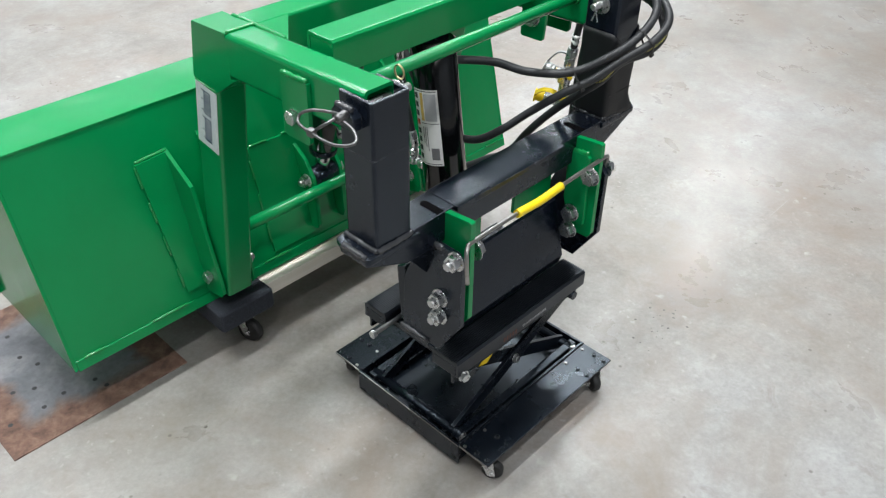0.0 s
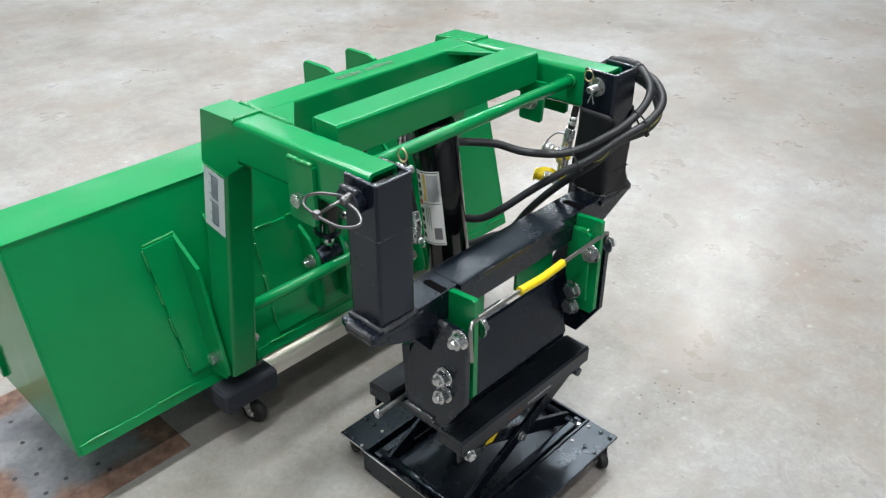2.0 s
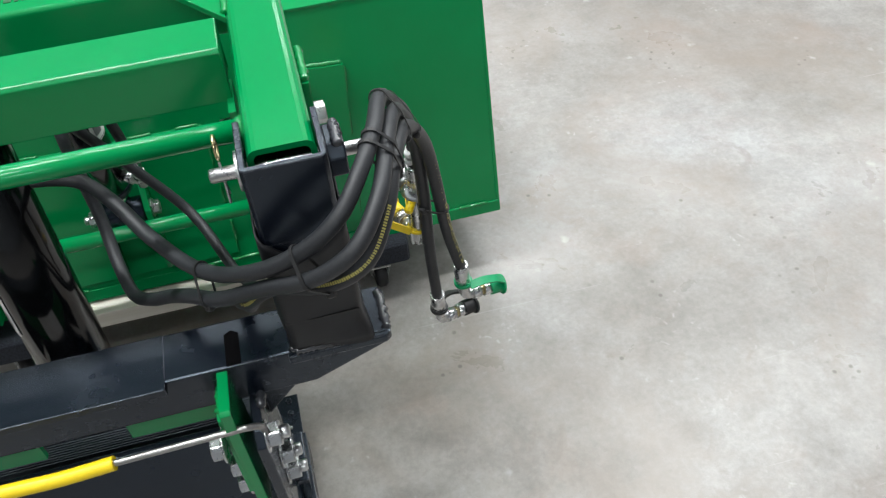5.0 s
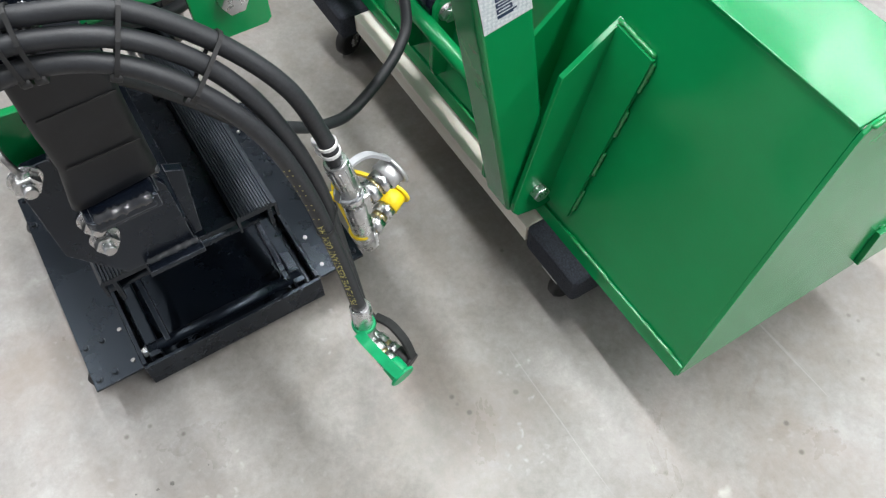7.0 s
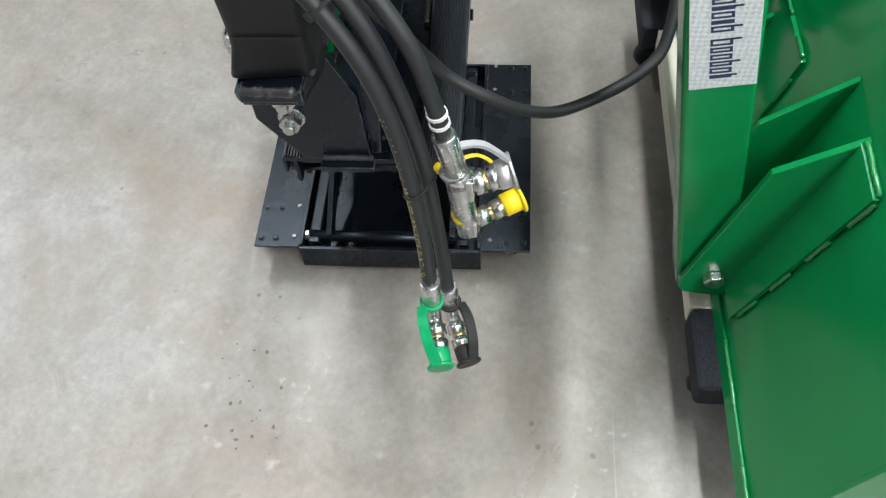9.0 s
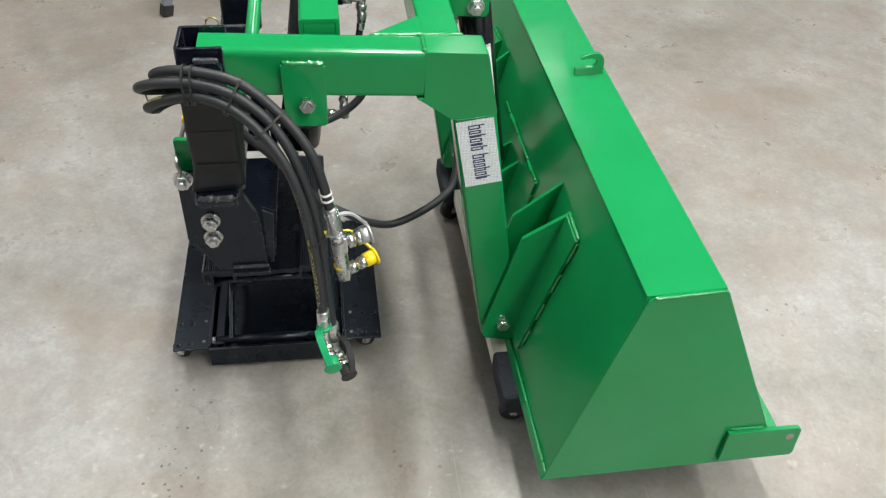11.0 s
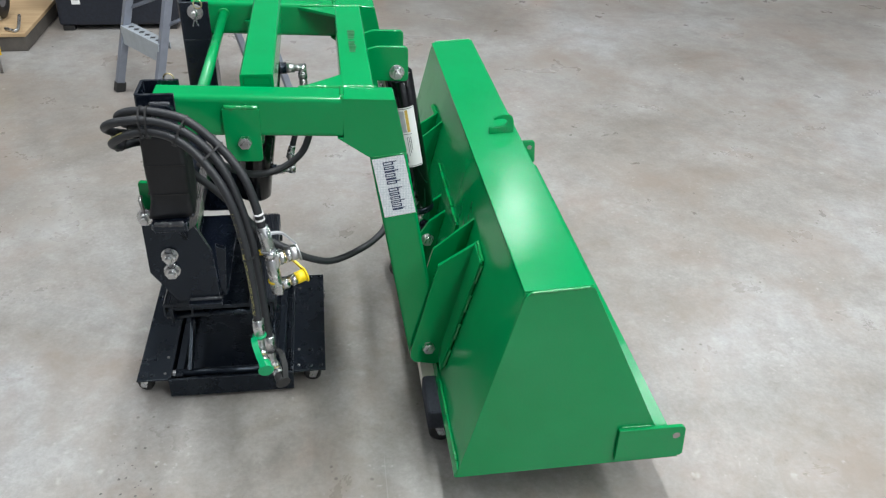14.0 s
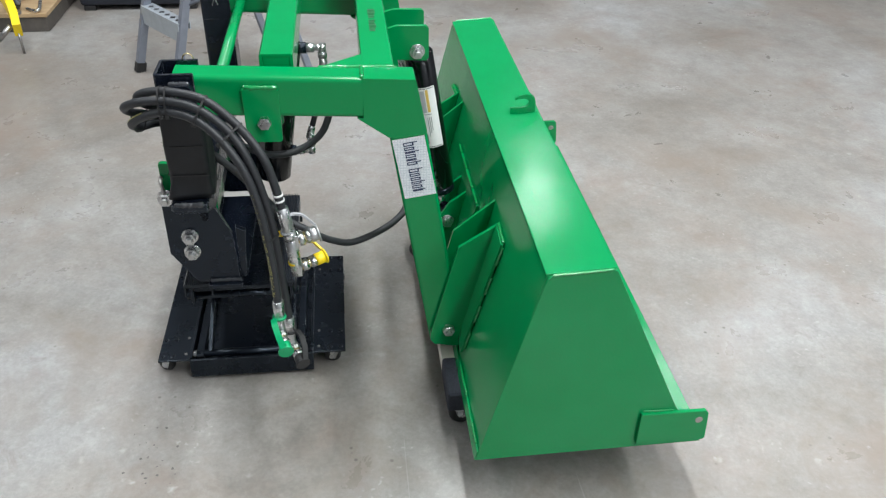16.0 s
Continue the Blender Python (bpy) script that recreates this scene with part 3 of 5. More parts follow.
def loader_frame():
    t = thing("loader_linkage", (0, 0.3, 0.2), "glossy green welded tube frame pinned to black posts", "loader linkage")
    for s in (-1, 1):
        h = 0.083
        a = part("arm", tube((s * 0.309, 0.030, arm_top(0.030) - h / 2), (s * 0.309, 0.385, arm_top(0.385) - h / 2), 0.064, h, 0.006, 0.0105), GREEN, t, "square green tube arm with an open end")
        corner = [(0.3845, arm_top(0.3845) + 0.0005), (0.486, arm_top(0.486)), (0.4885, arm_top(0.487) - 0.004), (0.5105, 0.716), (0.507, 0.711), (0.434, 0.7045), (0.372, arm_top(0.372) - h - 0.0005), (0.3845, arm_top(0.385) - h - 0.0002)]
        c = part("corner_piece", extrude(corner, "x", s * 0.2769, s * 0.3411, 0.0007, 1), GREEN, t)
        seam(c, (s * 0.28, 0.3845, arm_top(0.385) + 0.0005), (s * 0.338, 0.3845, arm_top(0.385) + 0.0005), 0.0042, GREEN_WELD, 3)
        seam(c, (s * 0.342, 0.44, 0.705), (s * 0.342, 0.505, 0.711), 0.0015, GREEN_WELD, 5)
        part("leg", tube((s * 0.309, 0.4725, 0.71), (s * 0.309, 0.5585, 0.178), 0.064, 0.076, 0.006, 0.007), GREEN, t, "square green tube leg")
        # hanging pivot plate on the outside of the arm
        p = [(0.156, 0.820), (0.226, 0.8165), (0.2255, 0.713), (0.2205, 0.708), (0.163, 0.7095), (0.158, 0.715)]
        pv = part("pivot_plate", extrude(p, "x", s * 0.3413, s * 0.3493, 0.0012), GREEN, t)
        seam(pv, (s * 0.3455, 0.159, 0.8225), (s * 0.3455, 0.224, 0.819), 0.0055, GREEN_WELD, 1)
        bolt(t, (s * 0.3493, 0.194, 0.752), (s, 0, 0), 0.0118, kind="flat")
        p2 = [(0.160, 0.80), (0.225, 0.797), (0.224, 0.712), (0.220, 0.708), (0.170, 0.7095), (0.166, 0.714)]
        part("pivot_plate", extrude(p2, "x", s * 0.262, s * 0.270, 0.0012), GREEN, t)
        bolt(t, (s * 0.262, 0.194, 0.752), (-s, 0, 0), 0.0125, kind="nut")
        # flat corner gusset on the inside
        g = [(s * 0.277, 0.292), (s * 0.277, 0.388), (s * 0.203, 0.388)]
        part("gusset", extrude(g, "z", 0.822, 0.830, 0.001), GREEN, t)
        seam(t, (s * 0.277, 0.30, 0.832), (s * 0.277, 0.455, 0.829), 0.0045, GREEN_WELD, 6)
    part("crossbeam", tube((-0.2765, 0.4175, 0.792), (0.2765, 0.4175, 0.792), 0.066, 0.078, 0.006, 0.006, (0, 1, 0)), GREEN, t, "square green tube crossbeam with stencilled bars")
    b = bmesh.new()
    rnd = random.Random(5)
    x = -0.075
    while x < 0.075:
        w = rnd.uniform(0.004, 0.009)
        if not -0.012 < x < 0.0:
            box(x, x + w, 0.410, 0.410 + rnd.uniform(0.012, 0.017), 0.8312, 0.8318, 0, b)
        x += w + 0.0035
    part("stencil", b, STENCIL, t, "dark stencilled marking")
    for x in (-0.057, 0.057):
        lug = [(0.4505, 0.832), (0.4505, 0.760), (0.535, 0.756), (0.541, 0.762), (0.541, 0.830), (0.535, 0.8365), (0.470, 0.838)]
        lg = part("cylinder_lug", extrude(lug, "x", x - 0.005, x + 0.005, 0.0012), GREEN, t)
        s = 1 if x > 0 else -1
        bolt(t, (x + s * 0.005, 0.515, 0.778), (s, 0, 0), 0.0125, kind="nut")
    # raised beam that carries the lift cylinder
    bx = 0.268
    prof = [(0.187, 0.795), (0.187, 0.854), (0.191, 0.858), (0.249, 0.858), (0.253, 0.854), (0.253, 0.795), (0.246, 0.795), (0.246, 0.851), (0.194, 0.851), (0.194, 0.795)]
    rb = part("raised_beam", extrude(prof, "x", -bx, bx, 0.0012), GREEN, t, "green channel beam raised above the arms")
    for s in (-1, 1):
        part("end_cap", extrude([(0.1945, 0.797), (0.1945, 0.8505), (0.2455, 0.8505), (0.2455, 0.797)], "x", s * (bx - 0.008), s * (bx - 0.001), 0.001), GREEN, rb)
    part("stop_rod", rod((-0.276, 0.109, 0.815), (0.276, 0.109, 0.815), 0.0115, 20), GREEN, t)
    part("spreader_rod", rod((-0.277, 0.560, 0.302), (0.277, 0.560, 0.302), 0.014, 20), GREEN, t)
    for s in (-1, 1):
        for y, z, r in ((0.109, 0.815, 0.0135), (0.560, 0.302, 0.016)):
            part("weld_seam", rod((s * 0.270, y, z), (s * 0.2775, y, z), r, 16, r1=r * 1.12), GREEN_WELD, t)
    # tread-pattern stickers with a row of blue bars on the outer side of each leg
    for s in (-1, 1):
        q = [Vector((0.4395, 0.699)), Vector((0.5045, 0.7085)), Vector((0.5305, 0.573)), Vector((0.4645, 0.5625))]
        st = part("sticker", extrude(q, "x", s * 0.3412, s * 0.3422, 0), STICKER, t, "silver tread-pattern sticker with blue bars")
        b = bmesh.new()
        f = lambda a, c: (q[0].lerp(q[3], a)).lerp(q[1].lerp(q[2], a), c)
        u = 0.07
        for w, lo, hi in WORD_SHAPES:
            if hi:
                for ua, ub, ca, cb in ((u, u + 0.016, lo, hi), (u + w - 0.016, u + w, lo, min(hi, 0.62)), (u + 0.016, u + w - 0.016, lo, lo + 0.038), (u + 0.016, u + w - 0.016, min(hi, 0.62) - 0.045, min(hi, 0.62))):
                    extrude([f(ua, ca), f(ub, ca), f(ub, cb), f(ua, cb)], "x", s * 0.3421, s * 0.3426, 0, bm=b)
            u += w + 0.018
        part("print", b, INK_BLUE, st, "blue bars")


loader_frame()


# ---- hitch mount ----
def hitch_mount():
    t = thing("hitch_mount", (0, 0.03, 0.275), "black steel hitch mount with two posts, on a jack", "hitch mount")
    cb = part("crossbar", extrude([(-0.15, 0.590), (-0.376, 0.5805), (-0.376, 0.562), (-0.285, 0.523), (-0.10, 0.528), (0.10, 0.528), (0.285, 0.528), (0.376, 0.570), (0.376, 0.590)], "y", 0.0, 0.066, 0.003), BLACK, t)
    # tapered webs under the crossbar's ends
    for s in (-1, 1):
        part("end_web", extrude([(s * 0.2185, 0.5275), (s * 0.280, 0.5275), (s * 0.2185, 0.455)], "y", 0.02, 0.032, 0.0015), BLACK, t)
    for s in (-1, 1):
        # one post sits a little lower and further out than the other
        ox, dz = (0.0, 0.0) if s > 0 else (0.006, -0.0085)
        b = tube((s * (0.309 + ox), 0.0365, 0.589 + dz), (s * (0.309 + ox), 0.0365, 0.758 + dz), 0.078, 0.073, 0.006, 0.006)
        # upper part open towards the frame
        xo, xi, w = 0.348 + ox, 0.270 + ox, 0.006
        u = [(s * xo, 0.0725), (s * xo, 0.004), (s * (xo - 0.004), 0.0), (s * (xi + 0.004), 0.0), (s * xi, 0.004), (s * xi, 0.0725), (s * (xi + w), 0.0725), (s * (xi + w), w), (s * (xo - w), w), (s * (xo - w), 0.0725)]
        extrude(u, "z", 0.757 + dz, 0.853 + dz, 0.0008, 1, b)
        post = part("post", b, BLACK, t, "square black post, open on top" if s < 0 else "square black post with a matte wrap round its lower half")
        for i, (pa, pb) in enumerate((((xo, 0.0), (xi, 0.0)), ((xo, 0.0), (xo, 0.078)), ((xi, 0.0), (xi, 0.078)))):
            seam(post, (s * pa[0], pa[1] - 0.002, 0.592 + dz), (s * pb[0], pb[1], 0.592 + dz), 0.006, BLACK_WELD, i)
        foot = [(s * 0.262, -0.006), (s * 0.372, -0.006), (s * 0.378, 0.0), (s * 0.378, 0.060), (s * 0.370, 0.068 if s > 0 else 0.082), (s * 0.300, 0.069 if s > 0 else 0.086), (s * 0.262, 0.066)]
        part("foot_plate", extrude(foot, "z", 0.575 + dz, 0.5885 + dz, 0.003), BLACK, t)
        seam(post, (s * 0.374, 0.002, 0.588 + dz), (s * 0.374, 0.060, 0.588 + dz), 0.0068, BLACK_WELD, 7)
        # lug with a short weld on the outer face
        lg = [(0.022, 0.806), (0.022, 0.826), (0.032, 0.838), (0.062, 0.838), (0.070, 0.828), (0.070, 0.806)]
        lug = part("pin_lug", extrude([(y, z + dz) for y, z in lg], "x", s * (0.348 + ox), s * (0.366 + ox), 0.002), BLACK, t)
        seam(lug, (s * (0.360 + ox), 0.028, 0.838 + dz), (s * (0.360 + ox), 0.066, 0.838 + dz), 0.006, BLACK_WELD, 1)
        # outer side plate
        sp = [(0.046, 0.531), (-0.048, 0.531), (-0.063, 0.514), (-0.064, 0.371), (-0.012, 0.288), (0.084, 0.288), (0.080, 0.415), (0.050, 0.488)]
        side = part("side_plate", extrude(sp, "x", s * 0.206, s * 0.218, 0.0015), BLACK, t)
        seam(side, (s * 0.219, -0.02, 0.531), (s * 0.219, 0.062, 0.531), 0.007, BLACK_WELD, 1)
        fw = 0.236 if s > 0 else 0.2225
        part("bottom_flange", box(min(s * 0.218, s * fw), max(s * 0.218, s * fw), 0.012, 0.090, 0.2795, 0.289, 0.002), BLACK, side)
        seam(side, (s * 0.219, 0.014, 0.291), (s * 0.219, 0.088, 0.291), 0.0058, BLACK_WELD, 2)
        # diagonal web behind the side plate, down to the saddle
        gus = [(0.086, 0.43), (0.108, 0.418), (0.098, 0.292), (0.0855, 0.292)]
        part("gusset", extrude(gus, "x", s * 0.196, s * 0.210, 0.002), BLACK, t)
        # green ear inside the black plate
        ear = [(0.015, 0.584), (-0.055, 0.591), (-0.060, 0.588), (-0.0625, 0.380), (-0.055, 0.368), (-0.006, 0.366), (0.015, 0.44)]
        er = part("ear", extrude(ear, "x", s * 0.183, s * 0.195, 0.0015), GREEN, t, "green painted steel ear")
        inner = [(0.006, 0.556), (-0.034, 0.560), (-0.042, 0.555), (-0.046, 0.40), (-0.010, 0.39), (0.006, 0.44)]
        part("ear_liner", extrude(inner, "x", s * 0.174, s * 0.1825, 0.0015), GREEN, er)
        seam(er, (s * 0.180, -0.036, 0.561), (s * 0.180, 0.004, 0.557), 0.0065, GREEN_WELD, 2)
        # set-back green plate joined to the ear
        part("ear_plate", extrude([(s * 0.168, 0.527), (s * 0.168, 0.445), (s * 0.050, 0.445), (s * 0.050, 0.527)], "y", 0.040, 0.048, 0.001), GREEN, er)
        for y, z in ((-0.050, 0.519), (-0.014, 0.416), (-0.014, 0.375)):
            bolt(t, (s * 0.218, y, z), (s, 0, 0), 0.0138, kind="nut")
            bolt(t, (s * 0.174, y, z), (-s, 0, 0), 0.0145)
    # angle iron seat between the side plates
    seat = [(-0.006, 0.300), (0.028, 0.428), (0.036, 0.430), (0.040, 0.424), (0.006, 0.296), (0.006, 0.289), (0.10, 0.289), (0.10, 0.279), (0.0, 0.279)]
    part("angle_seat", extrude(seat, "x", -0.176, 0.176, 0.0015), BLACK, t)
    # wider tongue on the crossbar's front edge between the ears
    part("tongue", extrude([(-0.174, 0.0655), (-0.174, -0.010), (0.130, -0.010), (0.130, 0.0655)], "z", 0.580, 0.5908, 0.001), BLACK, cb)
    for s in (-1, 1):
        # the bar is uncut: a black inlay gives the shade inside each slot
        part("slot", extrude([(s * 0.196, 0.002), (s * 0.212, 0.002), (s * 0.212, 0.045), (s * 0.204, 0.050), (s * 0.196, 0.045)], "z", 0.5885 - (0.0022 if s < 0 else 0), 0.5907 - (0.0022 if s < 0 else 0), 0), VOID, cb, "black inlay in the bar for a slot's shaded inside")


hitch_mount()


def post_wrap():
    """Thin matte wrap round the lower half of one post: its upper rim hangs in an arc, its foot flares on one corner."""
    b = bmesh.new()
    rnd = random.Random(4)
    rings = []
    corners = rounded(0.078, 0.073, 0.008, 4)
    outline = []
    for (xa, ya), (xb, yb) in zip(corners, corners[1:] + corners[:1]):
        n = 9 if math.hypot(xb - xa, yb - ya) > 0.02 else 1
        outline += [(xa + (xb - xa) * k / n, ya + (yb - ya) * k / n) for k in range(n)]
    for k in range(17):
        f = k / 16
        ring = []
        for x, y in outline:
            front = max(0.0, -y / 0.039)
            top = 0.772 - 0.034 * front * (1 - (x / 0.039) ** 2)
            z = 0.592 + (top - 0.592) * f
            g = 0.0025 + 0.0012 * math.sin(9 * f + x * 60) * (1 - f) + 0.006 * max(0.0, 1 - f * 5.0) * max(0.0, x / 0.039) * max(0.0, 0.55 - y / 0.06)
            n = Vector((x, y, 0)).normalized()
            sx = x + (g if abs(x) > 0.032 else 0) * (1 if x > 0 else -1)
            sy = y + (g if abs(y) > 0.030 else 0) * (1 if y > 0 else -1)
            ring.append((0.309 + sx + rnd.uniform(-1, 1) * 0.0003, 0.0365 + sy + rnd.uniform(-1, 1) * 0.0003, z))
        rings.append(ring)
    loft(rings, caps=False, bm=b)
    t = thing("post_wrap", (0.309, 0.039, 0.592), "thin matte black rubber wrap round a square black post", "rubber wrap")
    ob = part("sleeve", b, WRAP, t)
    sol = ob.modifiers.new("thickness", "SOLIDIFY")
    sol.thickness = 0.002
    sol.offset = 1
    for z in (0.642, 0.706):
        part("seam", box(0.270, 0.348, -0.0052, -0.0038, z, z + 0.002, 0), RUBBER, t)
        part("seam", box(0.3530, 0.3545, 0.004, 0.074, z, z + 0.002, 0), RUBBER, t)


post_wrap()


# ---- scissor jack ----
def caster(parent, x, y, top, r, swing=0.6, w=0.018):
    """A swivel caster under a plate at height top."""
    c = part("caster", box(x - 0.020, x + 0.020, y - 0.020, y + 0.020, top - 0.004, top, 0.001), ZINC, parent, "zinc swivel caster")
    d = Vector((math.cos(swing), math.sin(swing), 0))
    n = Vector((-d.y, d.x, 0))
    hub = Vector((x, y, r + FLOOR)) + d * r * 0.6
    b = bmesh.new()
    rod(hub - n * w / 2, hub + n * w / 2, r, 24, bm=b, bev=r * 0.18)
    part("wheel", b, RUBBER, c, "black rubber wheel")
    b = bmesh.new()
    for k in (-1, 1):
        o = n * k * (w / 2 + 0.003)
        pts = [Vector((x, y, top - 0.004)) - d * 0.012 + o, Vector((x, y, top - 0.004)) + d * 0.014 + o, hub + d * 0.007 + Vector((0, 0, -0.006)) + o, hub - d * 0.009 + Vector((0, 0, -0.006)) + o]
        vs = [b.verts.new(p) for p in pts]
        ws = [b.verts.new(p + n * k * 0.0025) for p in pts]
        b.faces.new(vs)
        b.faces.new(ws[::-1])
        for i in range(4):
            b.faces.new((vs[i], vs[(i + 1) % 4], ws[(i + 1) % 4], ws[i]))
    rod(hub - n * (w / 2 + 0.008), hub + n * (w / 2 + 0.008), 0.005, 12, bm=b)
    part("fork", b, ZINC, c, "zinc fork")


def scissor_jack():
    t = thing("scissor_jack", (0, 0.08, 0), "low black scissor jack with ridged saddle on caster base", "jack")
    # base tray
    part("tray_floor", box(-0.2065, 0.2135, -0.0635, 0.2295, 0.008, 0.012, 0.001), JACK, t)
    for a in ((-0.207, 0.214, -0.070, -0.064), (-0.207, 0.214, 0.230, 0.236)):
        part("tray_wall", box(*a, 0.004, 0.055, 0.001), JACK, t)
    for a in ((-0.2135, -0.2075, -0.070, 0.236), (0.2145, 0.2205, -0.070, 0.236)):
        part("tray_wall", box(*a, -0.004, 0.050, 0.001), JACK, t, "black tray wall with a worn bare top edge")
    part("worn_edge", box(-0.2138, -0.2120, -0.068, 0.234, 0.0488, 0.0504, 0), STEEL, t, "worn bare steel edge")
    # inner guide rails
    for y in (-0.046, 0.206):
        part("guide_rail", tube((-0.20, y, 0.040), (0.206, y, 0.040), 0.020, 0.022, 0.003, 0.003, (0, 1, 0)), JACK, t)
    for y0, y1 in ((-0.147, -0.0705), (0.2365, 0.318)):
        p = part("outrigger_plate", box(-0.211, 0.217, y0, y1, 0.046, 0.051, 0.001), JACK, t, "black steel plate with rivets and bare edges")
        far = y0 > 0
        for x in (-0.201, -0.140, 0.138, 0.201):
            for dy in (0.010, 0.036):
                bolt(p, (x, y1 - dy - 0.002 if far else y0 + dy, 0.051), (0, 0, 1), 0.0043, "rivet", "head", JACK)
            bolt(p, (x - 0.004, y0 + 0.014 if far else y1 - 0.010, 0.0505), (0, 0, 1), 0.0034, "screw", "flat", STEEL, "small bright screw")
        part("plate_edge", box(-0.212, -0.2105, y0 + 0.001, y1 - 0.001, 0.0475, 0.0513, 0), STEEL, p, "worn bare steel edge")
        for x in (-0.186, 0.176):
            caster(t, x, y0 + 0.022 if y0 < 0 else y1 - 0.022, 0.046, 0.022, {(-1, -1): -1.0, (1, -1): -2.0, (-1, 1): 0.5, (1, 1): -1.7}[(1 if x > 0 else -1, -1 if y0 < 0 else 1)], 0.020)
    # saddle: two ridged hollow rails joined by a web
    for y0, y1 in ((-0.055, 0.012), (0.146, 0.208)):
        prof = [(y0, 0.232), (y0, 0.264)]
        n = 13
        for k in range(n):
            a = y0 + 0.004 + (y1 - y0 - 0.008) * k / n
            c = (y1 - y0 - 0.008) / n
            prof += [(a, 0.270), (a + c * 0.45, 0.270), (a + c * 0.52, 0.2655), (a + c * 0.95, 0.2655)]
        prof += [(y1, 0.264), (y1, 0.232), (y1 - 0.004, 0.232), (y1 - 0.004, 0.258), (y0 + 0.004, 0.258), (y0 + 0.004, 0.232)]
        part("saddle_rail", extrude(prof, "x", -0.209, 0.200, 0), SADDLE, t, "ridged black saddle rail, dusty and scuffed")
        for x in (-0.2095,):
            part("end_plate", box(x, x + 0.005, y0 + 0.005, y1 - 0.005, 0.233, 0.2575, 0.001), JACK, t)
    web = bmesh.new()
    box(-0.19, 0.185, -0.042, 0.200, 0.236, 0.246, 0.001, web)
    for y in (-0.041, 0.193):
        box(-0.205, 0.196, y, y + 0.006, 0.205, 0.257, 0.001, web)
    part("saddle_frame", web, JACK, t)
    # crossed arms on both sides
    for y in (-0.030, 0.178):
        for x0, x1, o in ((-0.185, 0.17, 0.0), (0.19, -0.165, 0.010)):
            b = bmesh.new()
            a, c = Vector((x0, y + o, 0.045)), Vector((x1, y + o, 0.215))
            d = (c - a).normalized()
            up = Vector((-d.z, 0, d.x)) * 0.016
            vs = [p + q + Vector((0, k, 0)) for k in (-0.004, 0.004) for p, q in ((a, -up), (c, -up), (c, up), (a, up))]
            v = [b.verts.new(p) for p in vs]
            for f in ((0, 1, 2, 3), (7, 6, 5, 4), (0, 4, 5, 1), (1, 5, 6, 2), (2, 6, 7, 3), (3, 7, 4, 0)):
                b.faces.new([v[i] for i in f])
            arm = part("scissor_arm", b, JACK, t)
        bolt(t, (0.0, y - 0.005, 0.130), (0, -1, 0), 0.008)
    for x, z in ((-0.185, 0.045), (0.19, 0.045), (-0.165, 0.215), (0.17, 0.215)):
        part("cross_shaft", rod((x, -0.055, z), (x, 0.212, z), 0.010, 16), JACK, t)
    bolt(t, (-0.190, -0.055, 0.226), (-0.2, -1, 0), 0.009)
    for x in (-0.185, 0.19):
        bolt(t, (x, -0.055, 0.045), (0, -1, 0), 0.008)
    part("warning_sticker", extrude([(-0.122, 0.190), (-0.100, 0.205), (-0.078, 0.200), (-0.098, 0.183)], "y", -0.0362, -0.0350, 0), YELLOW, t, "yellow warning sticker")
    # lead screw with its hex end
    b = rod((-0.10, 0.138, 0.2515), (-0.252, 0.138, 0.2480), 0.0055, 14)
    part("lead_screw", b, DARK_STEEL, t, "bare steel screw with a hex end")
    bolt(t, (-0.246, 0.138, 0.2482), (-1, 0, 0), 0.0080, "screw_head", "flat")
    # print bars along the saddle's front
    b = bmesh.new()
    rnd = random.Random(8)
    x = -0.012
    while x < 0.062:
        w = rnd.uniform(0.0015, 0.004)
        box(x, x + w, -0.0555, -0.0549, 0.240, 0.240 + rnd.uniform(0.0045, 0.006), 0, b)
        x += w + 0.0022
    part("print", b, CAP_GREY, t, "faded grey printed bars")
    b = bmesh.new()
    for i in range(5):
        box(-0.072 + i * 0.009, -0.067 + i * 0.009, -0.0555, -0.0549, 0.236, 0.247, 0, b)
    part("print", b, FADED_RED, t, "faded red printed mark")


scissor_jack()


# ---- furniture dolly under the bucket ----
def dolly():
    t = thing("furniture_dolly", (0.07, 0.75, 0), "low pine dolly with dark carpeted ends, under a bucket", "dolly")
    for y0, y1 in ((0.548, 0.610), (0.93, 0.992)):
        part("board", box(-0.226, 0.357, y0, y1, 0.088, 0.126, 0.002), PINE, t, "planed pale pine board")
    for x0, x1, y0 in ((-0.372, -0.226, 0.518), (0.357, 0.487, 0.547)):
        part("carpeted_end", box(x0, x1, y0, 0.995, 0.075, 0.1325, 0.012, seg=3), CARPET, t, "board wrapped in dark blue-black carpet")
    for x in (-0.290, 0.425):
        for y in (0.57, 0.955):
            caster(t, x, y, 0.075, 0.032, 1.6 if y > 0.7 or x > 0 else -1.2, 0.024)


dolly()


